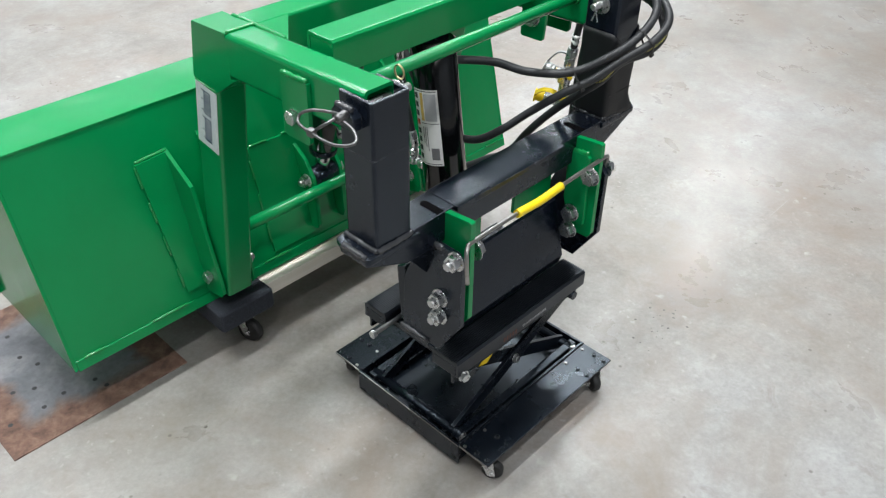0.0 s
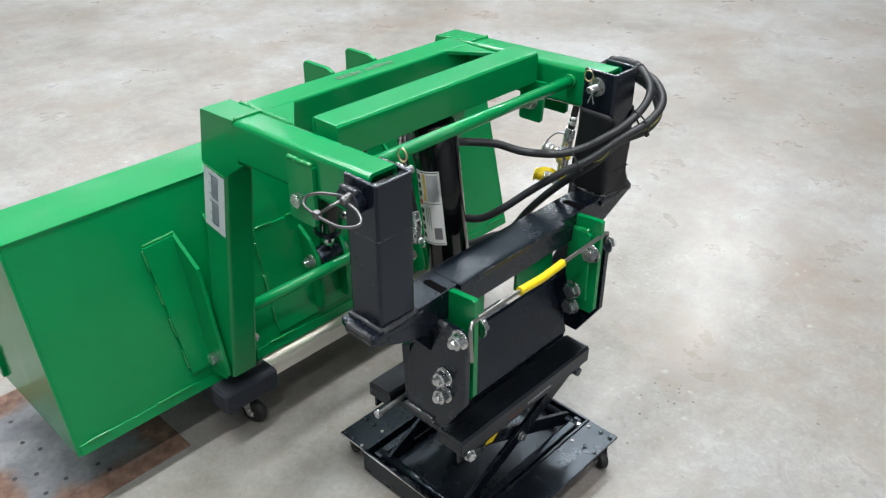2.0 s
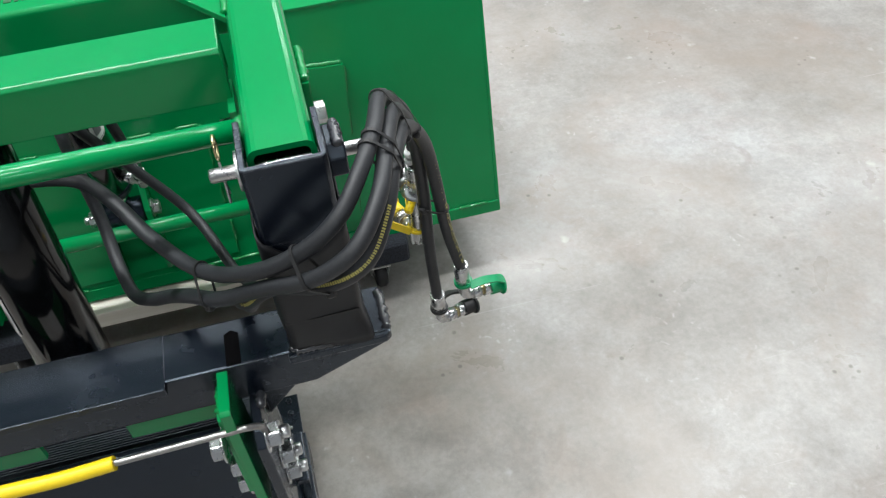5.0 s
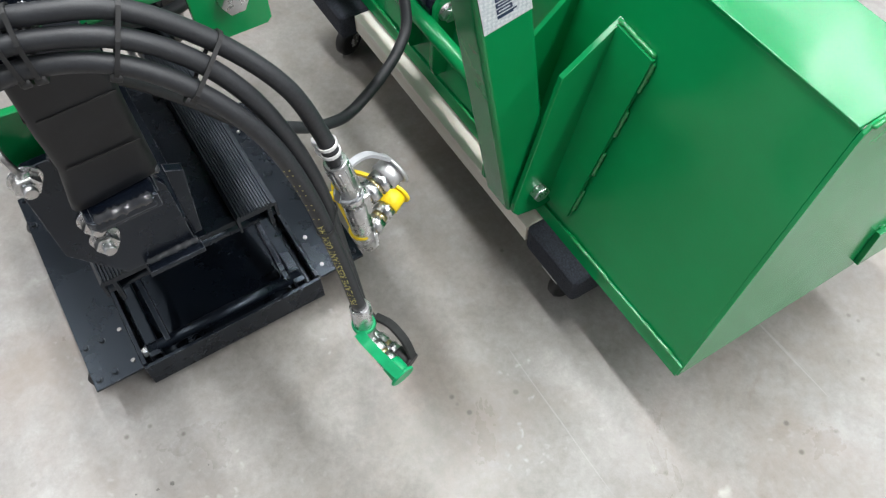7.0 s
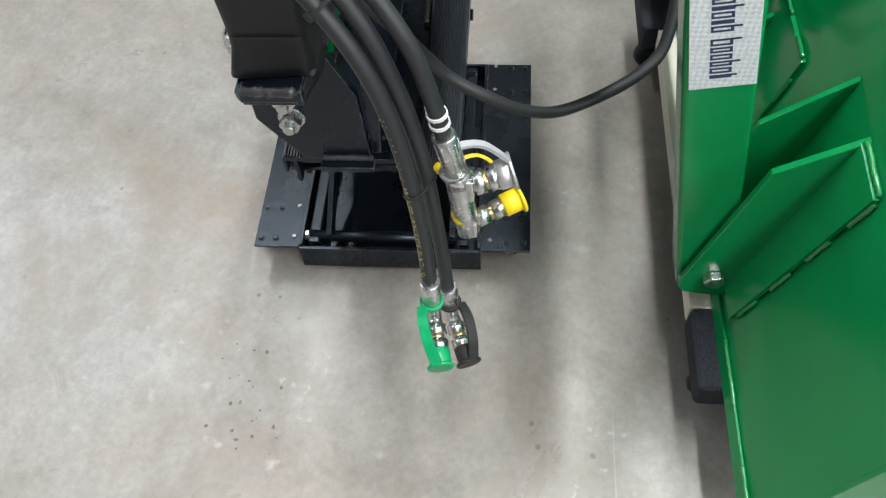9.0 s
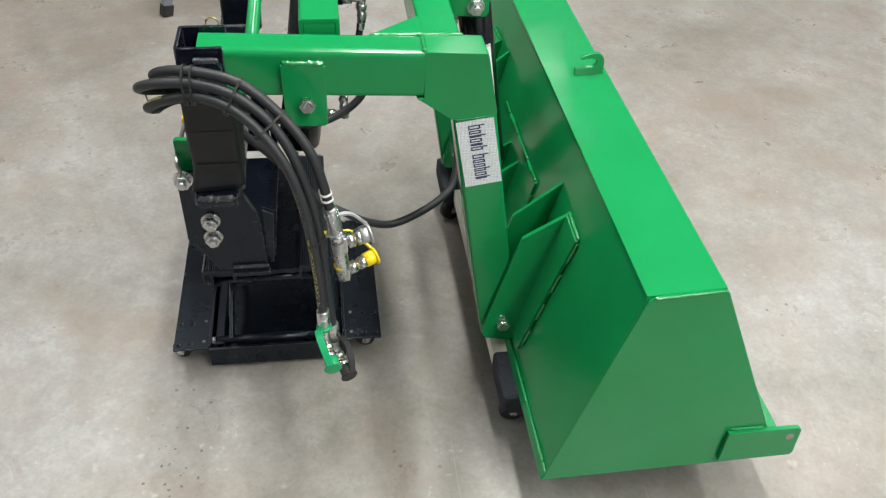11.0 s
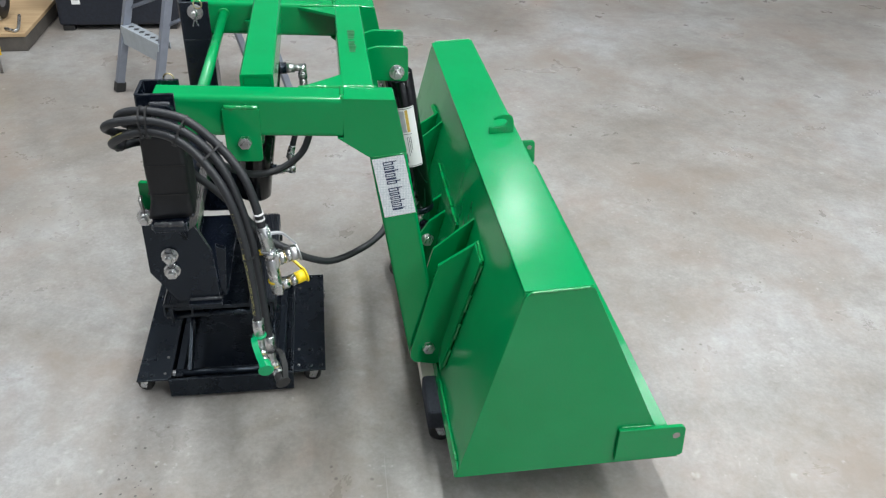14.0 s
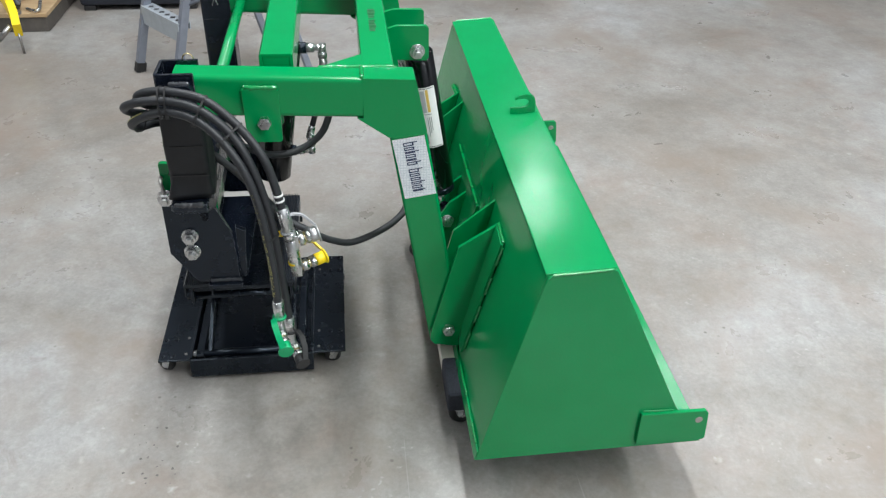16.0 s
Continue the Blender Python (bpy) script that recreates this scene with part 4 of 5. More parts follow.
# ---- cylinders ----
def cyl_label(parent, base, axis, r, a0, a1, s0, s1, letters=True):
    """A paper label bent round a barrel, with printed bars."""
    base, (d, s, u) = Vector(base), basis(axis)

    def patch(f0, f1, g0, g1, rr, n=8):
        b = bmesh.new()
        rows = []
        for k in range(n + 1):
            a = radians(a0 + (a1 - a0) * (f0 + (f1 - f0) * k / n))
            n_ = Vector((math.cos(a), math.sin(a), 0))
            n_ = (n_ - d * n_.dot(d)).normalized() * rr
            rows.append([base + d * (s0 + (s1 - s0) * g0) + n_, base + d * (s0 + (s1 - s0) * g1) + n_])
        v = [[b.verts.new(p) for p in q] for q in rows]
        for p, q in zip(v, v[1:]):
            b.faces.new((p[0], q[0], q[1], p[1])).smooth = True
        return b
    lab = part("label", patch(0, 1, 0, 1, r + 0.0008), LABEL_WHITE, parent, "white maker's label with gold and black bars")
    for i in range(8 if letters else 0):
        part("print", patch(0.06, 0.24, 0.05 + i * 0.115, 0.12 + i * 0.115, r + 0.0013, 3), INK_RED if i == 3 else INK, lab, "red block" if i == 3 else "black letter-sized blocks")
    part("print", patch(0.34, 0.46, 0.04, 0.40, r + 0.0013, 2), INK_GOLD, lab, "gold strip")
    part("print", patch(0.50, 0.92, 0.05, 0.40, r + 0.0013, 4), LABEL_SILVER, lab, "silver picture block")
    part("print", patch(0.30, 0.95, 0.43, 0.437, r + 0.0013, 5), INK, lab, "thin rule")
    for i in range(3):
        part("print", patch(0.36 + i * 0.075, 0.385 + i * 0.075, 0.48, 0.70 + 0.05 * (i * 7 % 3), r + 0.0013, 1), INK_GREY, lab, "thin text bars")
    part("print", patch(0.62, 0.90, 0.76, 0.92, r + 0.0013, 3), INK_GREY, lab, "plain grey square")
    part("print", patch(0.05, 0.95, 0.015, 0.025, r + 0.0013, 6), INK, lab, "thin rule")
    part("print", patch(0.05, 0.95, 0.975, 0.985, r + 0.0013, 6), INK, lab, "thin rule")


def elbow_fitting(parent, p, out, down, r=0.008):
    """A zinc elbow: out of the barrel, then along the hose."""
    p, out, down = Vector(p), Vector(out).normalized(), Vector(down).normalized()
    b = bmesh.new()
    q = p + out * 0.040
    rod(p, p + out * 0.022, r * 1.35, 6, bm=b)
    rod(p + out * 0.02, q, r * 0.95, 12, bm=b)
    rod(q - down * 0.008, q + down * 0.012, r * 1.15, 12, bm=b)
    rod(q + down * 0.012, q + down * 0.024, r * 1.35, 6, bm=b)
    rod(q + down * 0.024, q + down * 0.050, r * 1.1, 14, bm=b)
    part("elbow_fitting", b, ZINC, parent, "bright zinc elbow fitting")
    return q + down * 0.05


def lift_cylinder():
    t = thing("lift_cylinder", (-0.014, 0.161, 0.43), "thick black upright hydraulic cylinder with a white label", "hydraulic cylinder")
    x = -0.014
    low, top = Vector((x, 0.161, 0.440)), Vector((x, 0.213, 0.784))
    d = (top - low).normalized()
    bar = part("barrel", rod(low, top, 0.0435, 44, bev=0.004), GLOSS_BLACK, t)
    part("clevis", box(x - 0.028, x + 0.028, 0.198, 0.242, 0.775, 0.846, 0.003), BLACK, t)
    cyl_label(bar, low, d, 0.0435, 152, 226, 0.262, 0.108)
    part("port", rod((x, 0.235, 0.765), (x, 0.266, 0.765), 0.013, 16), BLACK, t)
    part("port", rod((x, 0.200, 0.505), (x, 0.224, 0.505), 0.013, 16), BLACK, t)
    a = elbow_fitting(t, (x, 0.262, 0.765), (0, 1, 0), (0, 0, -1))
    b = elbow_fitting(t, (x, 0.221, 0.505), (0, 1, 0), (0, 0, 1))
    return a, b


LIFT_PORTS = lift_cylinder()


def tilt_cylinder():
    t = thing("tilt_cylinder", (0, 0.59, 0.32), "slim black hydraulic cylinder with chromed rod and white label", "hydraulic cylinder")
    top, low = Vector((0, 0.520, 0.770)), Vector((0, 0.594, 0.318))
    d = (low - top).normalized()
    bar = part("barrel", rod(top + d * 0.012, top + d * 0.374, 0.034, 36, bev=0.004), GLOSS_BLACK, t)
    part("gland", rod(top + d * 0.374, top + d * 0.391, 0.0335, 28, bev=0.003), BLACK, t)
    part("piston_rod", rod(top + d * 0.390, top + d * 0.432, 0.0185, 24), CHROME, t, "bright chromed rod")
    part("rod_eye", rod(Vector((-0.034, 0, 0)) + low, Vector((0.034, 0, 0)) + low, 0.026, 24, bev=0.002), BLACK, t)
    part("top_eye", rod(Vector((-0.05, 0, 0)) + top, Vector((0.05, 0, 0)) + top, 0.024, 24, bev=0.002), BLACK, t)
    cyl_label(bar, top, d, 0.034, 40, -52, 0.092, 0.250, False)
    elbow_fitting(t, top + d * 0.06 + Vector((-0.03, -0.01, 0)), (-0.6, -0.8, 0), d)
    elbow_fitting(t, top + d * 0.350 + Vector((0.030, -0.012, 0)), (0.8, -0.6, 0), -d)


tilt_cylinder()


# ---- pins, clips and the retaining wire ----
def hitch_pin(s):
    t = thing("hitch_pin", (s * 0.31, 0.040, 0.80), "zinc hitch pin with washer and ringed cotter through a post", "hitch pin", "hitch pins")
    z = 0.822
    part("pin", rod((s * 0.240, 0.040, z), (s * (0.394 if s > 0 else 0.374), 0.040, z), 0.0068, 16, bev=0.0015), ZINC, t)
    part("washer", rod((s * 0.2655, 0.040, z), (s * 0.2695, 0.040, z), 0.019, 28, bev=0.0006), ZINC, t)
    # ringed cotter through the inner end
    x = s * 0.252
    ring = [Vector((x, 0.040 + 0.010 * math.cos(a) + 0.010, z + 0.024 + 0.011 * math.sin(a))) for a in np.linspace(-2.2, 3.9, 16)]
    part("cotter_ring", sweep(ring, 0.0016, 8, 2), BRASS, t, "yellow zinc cotter ring")
    for dy in (-0.007, 0.007):
        part("cotter_leg", sweep([(x, 0.043, z + 0.012), (x, 0.040, z - 0.008), (x, 0.040 + dy, z - 0.030)], 0.0014, 8), ZINC, t)


for s in (-1, 1):
    hitch_pin(s)


def bail_clip():
    t = thing("bail_clip", (-0.385, 0.04, 0.82), "bent wire bail clip snapped over a pin at a black post", "bail clip")
    part("hub", rod((-0.372, 0.034, 0.826), (-0.392, 0.034, 0.823), 0.0065, 16, bev=0.002), DARK_STEEL, t)
    loop = [(-0.386, 0.030, 0.829), (-0.381, 0.056, 0.822), (-0.391, 0.086, 0.818), (-0.399, 0.107, 0.808), (-0.407, 0.106, 0.798), (-0.412, 0.086, 0.796), (-0.415, 0.062, 0.797),
            (-0.418, 0.030, 0.799), (-0.418, 0.004, 0.803), (-0.410, -0.017, 0.809), (-0.400, -0.018, 0.814), (-0.391, 0.000, 0.819), (-0.388, 0.022, 0.822)]
    part("wire_loop", sweep(loop, 0.0024, 10), DARK_STEEL, t)
    part("spring_bar", rod((-0.413, 0.066, 0.798), (-0.389, 0.036, 0.824), 0.0026, 12), DARK_STEEL, t)
    part("clasp", box(-0.4185, -0.4075, 0.060, 0.073, 0.791, 0.803, 0.002), DARK_STEEL, t)


bail_clip()


def retaining_wire():
    t = thing("retaining_wire", (0, -0.06, 0.53), "bent steel retaining wire with a yellow sleeve through green ears", "retaining wire")
    line = [(-0.212, -0.072, 0.478), (-0.214, -0.071, 0.510), (-0.213, -0.068, 0.535), (-0.205, -0.063, 0.547), (-0.185, -0.060, 0.551), (-0.066, -0.057, 0.549), (0.0, -0.056, 0.5445), (0.060, -0.056, 0.549), (0.185, -0.058, 0.556), (0.206, -0.058, 0.556), (0.217, -0.055, 0.548), (0.221, -0.050, 0.525), (0.226, -0.047, 0.508)]
    part("wire", sweep(line, 0.0040, 10), STEEL, t)
    part("sleeve", sweep([(-0.068, -0.0575, 0.5490), (-0.03, -0.0565, 0.5462), (0.0, -0.056, 0.5445), (0.03, -0.056, 0.5462), (0.064, -0.056, 0.5493)], 0.0082, 14), YELLOW, t, "bright yellow vinyl sleeve")


retaining_wire()


# ---- hoses ----
LINES = []


def hose(label, line, r=0.0082, ends=(), marks=(), group="hydraulic hoses"):
    pts = [Vector(p) for p in line]
    t = thing("hydraulic_hose", pts[-1], label, "hydraulic hose", group)
    tube_part = part("hose", sweep(pts, r, 14, 10), HOSE, t)
    fine = curve_points(pts, 10)
    LINES.append(fine)
    for a, b in marks:
        # a faint printed line of bars along the hose
        seg = fine[int(a * (len(fine) - 1)):int(b * (len(fine) - 1)) + 1]
        up = Vector((0.25, -0.62, 0.75)).normalized()
        for i in range(0, len(seg) - 1):
            p, q = seg[i], seg[i + 1]
            d = (q - p).normalized()
            n = (up - d * up.dot(d)).normalized()
            w = d.cross(n)
            for k in range(2):
                u0, u1 = 0.08 + k * 0.5, 0.42 + k * 0.5
                bm = bmesh.new()
                c = [p.lerp(q, u) + n * (r + 0.0003) + w * h for u, h in ((u0, -0.0017), (u1, -0.0017), (u1, 0.0017), (u0, 0.0017))]
                v = [bm.verts.new(x) for x in c]
                bm.faces.new(v)
                part("print", bm, YELLOW_MARK, tube_part, "yellow printed bars")
    for end in ends:
        p, q = (pts[0], pts[1]) if end == 0 else (pts[-1], pts[-2])
        d = (p - q).normalized()
        part("crimp_sleeve", rod(p - d * 0.020, p + d * 0.016, r * 1.22, 16, bev=0.0015), ZINC, t, "crimped zinc hose sleeve")
    return t


# three hoses side by side over the post, from the cylinders to the couplers
hose("black rubber hydraulic hose looped over a post to a tee",
     [(-0.010, 0.205, 0.730), (0.040, 0.214, 0.722), (0.080, 0.207, 0.713), (0.116, 0.163, 0.711), (0.151, 0.110, 0.698), (0.200, 0.042, 0.704), (0.254, -0.016, 0.745),
      (0.306, -0.038, 0.780), (0.345, -0.035, 0.810), (0.372, -0.006, 0.830), (0.395, 0.040, 0.838), (0.411, 0.100, 0.826), (0.428, 0.155, 0.780), (0.449, 0.194, 0.728), (0.458, 0.212, 0.668), (0.4595, 0.2200, 0.620)])
hose("black rubber hydraulic hose hanging to a black-capped coupler",
     [(0.062, 0.530, 0.478), (0.060, 0.520, 0.540), (0.055, 0.490, 0.64), (0.05, 0.44, 0.715), (0.045, 0.385, 0.735), (0.042, 0.345, 0.700), (0.047, 0.318, 0.645), (0.055, 0.290, 0.582), (0.066, 0.235, 0.546), (0.085, 0.180, 0.545), (0.114, 0.140, 0.572), (0.147, 0.100, 0.613), (0.180, 0.050, 0.660), (0.216, 0.006, 0.694),
      (0.262, -0.029, 0.734), (0.312, -0.058, 0.764), (0.354, -0.060, 0.793), (0.385, -0.024, 0.816), (0.404, 0.033, 0.824), (0.421, 0.090, 0.812), (0.436, 0.138, 0.773), (0.453, 0.172, 0.712), (0.463, 0.196, 0.610), (0.466, 0.206, 0.48), (0.472, 0.212, 0.362)], ends=(0,))
GREEN_LINE = hose("black rubber hydraulic hose with yellow print, hanging to a green-capped coupler",
     [(0.0, 0.50, 0.60), (0.10, 0.49, 0.435), (0.14, 0.455, 0.385), (0.182, 0.360, 0.358), (0.208, 0.300, 0.382), (0.218, 0.250, 0.418), (0.213, 0.204, 0.446), (0.212, 0.175, 0.482), (0.217, 0.148, 0.525), (0.220, 0.100, 0.585), (0.226, 0.048, 0.640), (0.241, 0.003, 0.684),
      (0.272, -0.020, 0.722), (0.322, -0.046, 0.738), (0.362, -0.050, 0.762), (0.389, -0.020, 0.789), (0.408, 0.028, 0.805), (0.426, 0.078, 0.797), (0.444, 0.122, 0.763), (0.464, 0.160, 0.704), (0.477, 0.181, 0.625), (0.490, 0.193, 0.520), (0.507, 0.198, 0.434)], marks=((0.47, 0.69),))
# the short link between the lift cylinder's own ports
hose("short black hydraulic hose between two elbows of a cylinder", [LIFT_PORTS[0] + Vector((0, 0, 0.004)), LIFT_PORTS[0].lerp(LIFT_PORTS[1], 0.5) + Vector((0, 0.004, 0)), LIFT_PORTS[1] - Vector((0, 0, 0.004))], 0.0070, ends=(0, 1))


def hose_print(t, line, r, start, end, words):
    """Yellow lettering along a hose, read from its lower end upwards."""
    cu = bpy.data.curves.new("print", "FONT")
    cu.body, cu.size = words, 1.0
    holder = bpy.data.objects.new("print", cu)
    me = bpy.data.meshes.new_from_object(holder)
    bm = bmesh.new()
    bm.from_mesh(me)
    bpy.data.objects.remove(holder)
    bpy.data.meshes.remove(me)
    bpy.data.curves.remove(cu)
    xs = [v.co.x for v in bm.verts]
    lo, span = min(xs), max(xs) - min(xs)
    fine = line[::-1]
    run = [0.0]
    for p, q in zip(fine, fine[1:]):
        run.append(run[-1] + (q - p).length)
    out = Vector((0.62, -0.62, 0.45)).normalized()
    for v in bm.verts:
        w = start + (end - start) * (v.co.x - lo) / span
        i = min(len(run) - 2, max(k for k in range(len(run)) if run[k] <= w))
        f = (w - run[i]) / (run[i + 1] - run[i])
        d0 = (fine[i + 1] - fine[max(0, i - 1)]).normalized()
        d1 = (fine[min(i + 2, len(fine) - 1)] - fine[i]).normalized()
        d = d0.lerp(d1, f).normalized()
        n = (out - d * out.dot(d)).normalized()
        a = (v.co.y - 0.35) * 0.0095 / r
        v.co = fine[i].lerp(fine[i + 1], f) + (n * math.cos(a) + n.cross(d) * math.sin(a)) * (r + 0.0003)
    part("print", bm, YELLOW_PRINT, t, "yellow printed lettering")


hose_print(GREEN_LINE, LINES[2], 0.0082, 0.016, 0.150, "PSI FLAME RESISTANT USMSHA")
hose_print(GREEN_LINE, LINES[2], 0.0082, 0.160, 0.235, "I   I I   I I I   I I")


def cable_tie(c, axis, near, mat, label, r=0.0089):
    """A band drawn tight round all hoses that pass the plane at c, with its head and cut tail."""
    c, (d, s, u) = Vector(c), basis(axis)
    flat = []
    for line in LINES:
        for p, q in zip(line, line[1:]):
            a, b = (p - c).dot(d), (q - c).dot(d)
            if a * b <= 0 and a != b:
                h = p.lerp(q, a / (a - b)) - c
                if h.length < near:
                    flat += [(h.dot(s) + r * math.cos(k * math.tau / 14), h.dot(u) + r * math.sin(k * math.tau / 14)) for k in range(14)]
    flat = sorted(set(flat))

    def chain(points):
        out = []
        for p in points:
            while len(out) > 1 and (out[-1][0] - out[-2][0]) * (p[1] - out[-2][1]) <= (out[-1][1] - out[-2][1]) * (p[0] - out[-2][0]):
                out.pop()
            out.append(p)
        return out[:-1]
    hull = chain(flat) + chain(flat[::-1])
    ring = [c + s * x + u * y for x, y in hull + hull[:2]]
    t = thing("cable_tie", c, label, "cable tie", "cable ties")
    rings = []
    for i, p in enumerate(ring):
        n = (p - sum(ring, Vector()) / len(ring)).normalized()
        rings.append([p - d * 0.0018, p + d * 0.0018, p + d * 0.0018 + n * 0.0014, p - d * 0.0018 + n * 0.0014])
    part("band", loft(rings, smooth=False), mat, t)
    h = ring[len(ring) // 3]
    n = (h - c).normalized()
    part("head", rod(h - d * 0.0045, h + d * 0.0045, 0.0062 if mat == WHITE_TIE else 0.0045, 8, bev=0.001), mat, t)
    part("tail", rod(h, h + n * 0.004 + d * 0.004 + u * 0.012, 0.0012, 6), mat, t)


cable_tie((0.405, 0.028, 0.830), (0.25, 0.95, 0.12), 0.034, RUBBER, "black cable tie round a bundle of hoses")
cable_tie((0.400, 0.016, 0.827), (0.30, 0.93, 0.2), 0.034, RUBBER, "black cable tie round a bundle of hoses")
cable_tie((0.424, 0.090, 0.817), (0.25, 0.85, -0.35), 0.034, RUBBER, "black cable tie round a bundle of hoses")
cable_tie((0.438, 0.142, 0.774), (0.25, 0.65, -0.7), 0.034, RUBBER, "black cable tie round a bundle of hoses")
cable_tie((0.309, -0.043, 0.762), (0.85, -0.25, 0.5), 0.036, RUBBER, "black cable tie round a bundle of hoses")
cable_tie((0.204, 0.030, 0.690), (0.7, -0.6, 0.5), 0.030, RUBBER, "black cable tie round two hoses")
cable_tie((0.470, 0.188, 0.566), (0.1, 0.1, -1), 0.024, RUBBER, "black cable tie round two hanging hoses")
for k in (0.0, 0.012):
    cable_tie((0.4585, 0.2145 + k * 0.15, 0.652 - k), (0.05, 0.15, -0.98), 0.010, WHITE_TIE, "white nylon tie round a hose")


# ---- couplers ----
def capped_coupler(label, p, d, mat, cap_label, bow, length=0.062, collar=None, nut=True, big=1.0, strap_width=0.013, strap_mat=None, arch=0.020):
    """A zinc quick coupler from p along d. A rubber cap with a flanged end closes it; the cap's strap bows out to a collar ring."""
    p, d = Vector(p), Vector(d).normalized()
    bow = Vector(bow)
    bow = (bow - d * bow.dot(d)).normalized()
    t = thing("hose_coupler", p, label, "hose coupler", "hose couplers")
    if nut:
        part("nut", rod(p - d * 0.002, p + d * length * 0.22, 0.0118 * big, 6), ZINC, t)
    part("thread_ring", rod(p + d * length * 0.20, p + d * length * 0.34, 0.0088 * big, 18), BRASS, t, "yellow zinc thread")
    part("body", rod(p + d * length * 0.33, p + d * length * 0.58, 0.0122 * big, 6), ZINC, t)
    end = p + d * length
    part("cap", rod(p + d * length * 0.55, end - d * 0.003, 0.0128 * big, 24, bev=0.0012), mat, t, cap_label)
    part("flange", rod(end - d * 0.004, end, 0.0165 * big, 24, bev=0.0012), mat, t, cap_label)
    ring, axis = (p - d * 0.004, d) if collar is None else (Vector(collar[0]), Vector(collar[1]).normalized())
    part("collar", rod(ring - axis * 0.003, ring + axis * 0.003, 0.0138, 20, bev=0.001), strap_mat or mat, t)
    b2 = (bow - axis * bow.dot(axis)).normalized()
    a, e = ring + b2 * 0.0128, end - d * 0.002 + bow * 0.0145 * big
    m = a.lerp(e, 0.5) + bow * arch
    line = [a, a.lerp(m, 0.55) + bow * arch * 0.3, m, e.lerp(m, 0.5) + bow * arch * 0.3, e]
    part("strap", ribbon(line, strap_width, 0.0036, 6, d.cross(bow)), strap_mat or mat, t)
    return t


def strap_tab():
    """The loose tab of the yellow strap's collar."""
    t = thing("strap_tab", (0.447, 0.214, 0.558), "small yellow rubber tab at a tee's collar", "rubber tab")
    part("tab", rod((0.452, 0.222, 0.560), (0.442, 0.207, 0.554), 0.006, 14, bev=0.002), YELLOW, t)


def pipe_tee():
    """A crimped sleeve and an upright zinc body with two outlets."""
    t = thing("pipe_tee", (0.457, 0.236, 0.468), "bright zinc pipe tee below a crimped hose sleeve", "pipe fitting")
    a, b, c = Vector((0.4590, 0.2195, 0.624)), Vector((0.4600, 0.2290, 0.572)), Vector((0.4580, 0.2385, 0.466))
    s = part("crimp_sleeve", rod(a, b, 0.0118, 20, bev=0.001), ZINC, t, "crimped zinc hose sleeve")
    for k in range(10):
        q = math.tau * k / 10
        d, u, w = basis(b - a)
        o = (u * math.cos(q) + w * math.sin(q)) * 0.0116
        part("crimp_rib", rod(a.lerp(b, 0.12) + o, a.lerp(b, 0.86) + o, 0.0010, 6), ZINC, s)
    part("swivel_nut", rod(b + (c - b) * 0.02, b + (c - b) * 0.18, 0.0135, 6), ZINC, t)
    part("body", rod(b.lerp(c, 0.17), c, 0.0125, 20, bev=0.0025), ZINC, t)
    part("elbow_face", box(0.4455, 0.4685, 0.2270, 0.2465, 0.530, 0.562, 0.003), ZINC, t)
    part("elbow_face", box(0.4455, 0.4685, 0.2290, 0.2485, 0.466, 0.490, 0.003), ZINC, t)
    part("outlet", rod((0.457, 0.238, 0.548), (0.4565, 0.252, 0.549), 0.0085, 18), BRASS, t, "yellow zinc outlet")
    part("outlet", rod((0.456, 0.240, 0.479), (0.449, 0.254, 0.482), 0.0085, 18), BRASS, t, "yellow zinc outlet")


pipe_tee()
strap_tab()
capped_coupler("silver-capped zinc hose coupler with a grey strap", (0.4567, 0.248, 0.549), (-0.25, 0.93, 0.2), CAP_METAL, "grey metal cap", (0, -0.1, 1), 0.040, ((0.4575, 0.2262, 0.568), (0, 0.1, -1)), big=1.22, strap_mat=CAP_GREY, arch=0.036, strap_width=0.0075)
capped_coupler("yellow-capped zinc hose coupler with a yellow strap", (0.4515, 0.249, 0.481), (-0.42, 0.85, 0.14), YELLOW, "yellow rubber cap", (-0.75, 0.1, 0.65), 0.052, ((0.4572, 0.2345, 0.496), (0, 0.1, -1)), arch=0.046, strap_width=0.010)


def elbow(parent, a, b, c, r=0.0085):
    """A short forged elbow from a round the corner b to c."""
    return part("elbow", sweep([a, Vector(a).lerp(b, 0.6), Vector(b).lerp(Vector(a).lerp(c, 0.5), 0.25), Vector(c).lerp(b, 0.6), c], r, 14, 5), ZINC, parent, "bright zinc elbow")


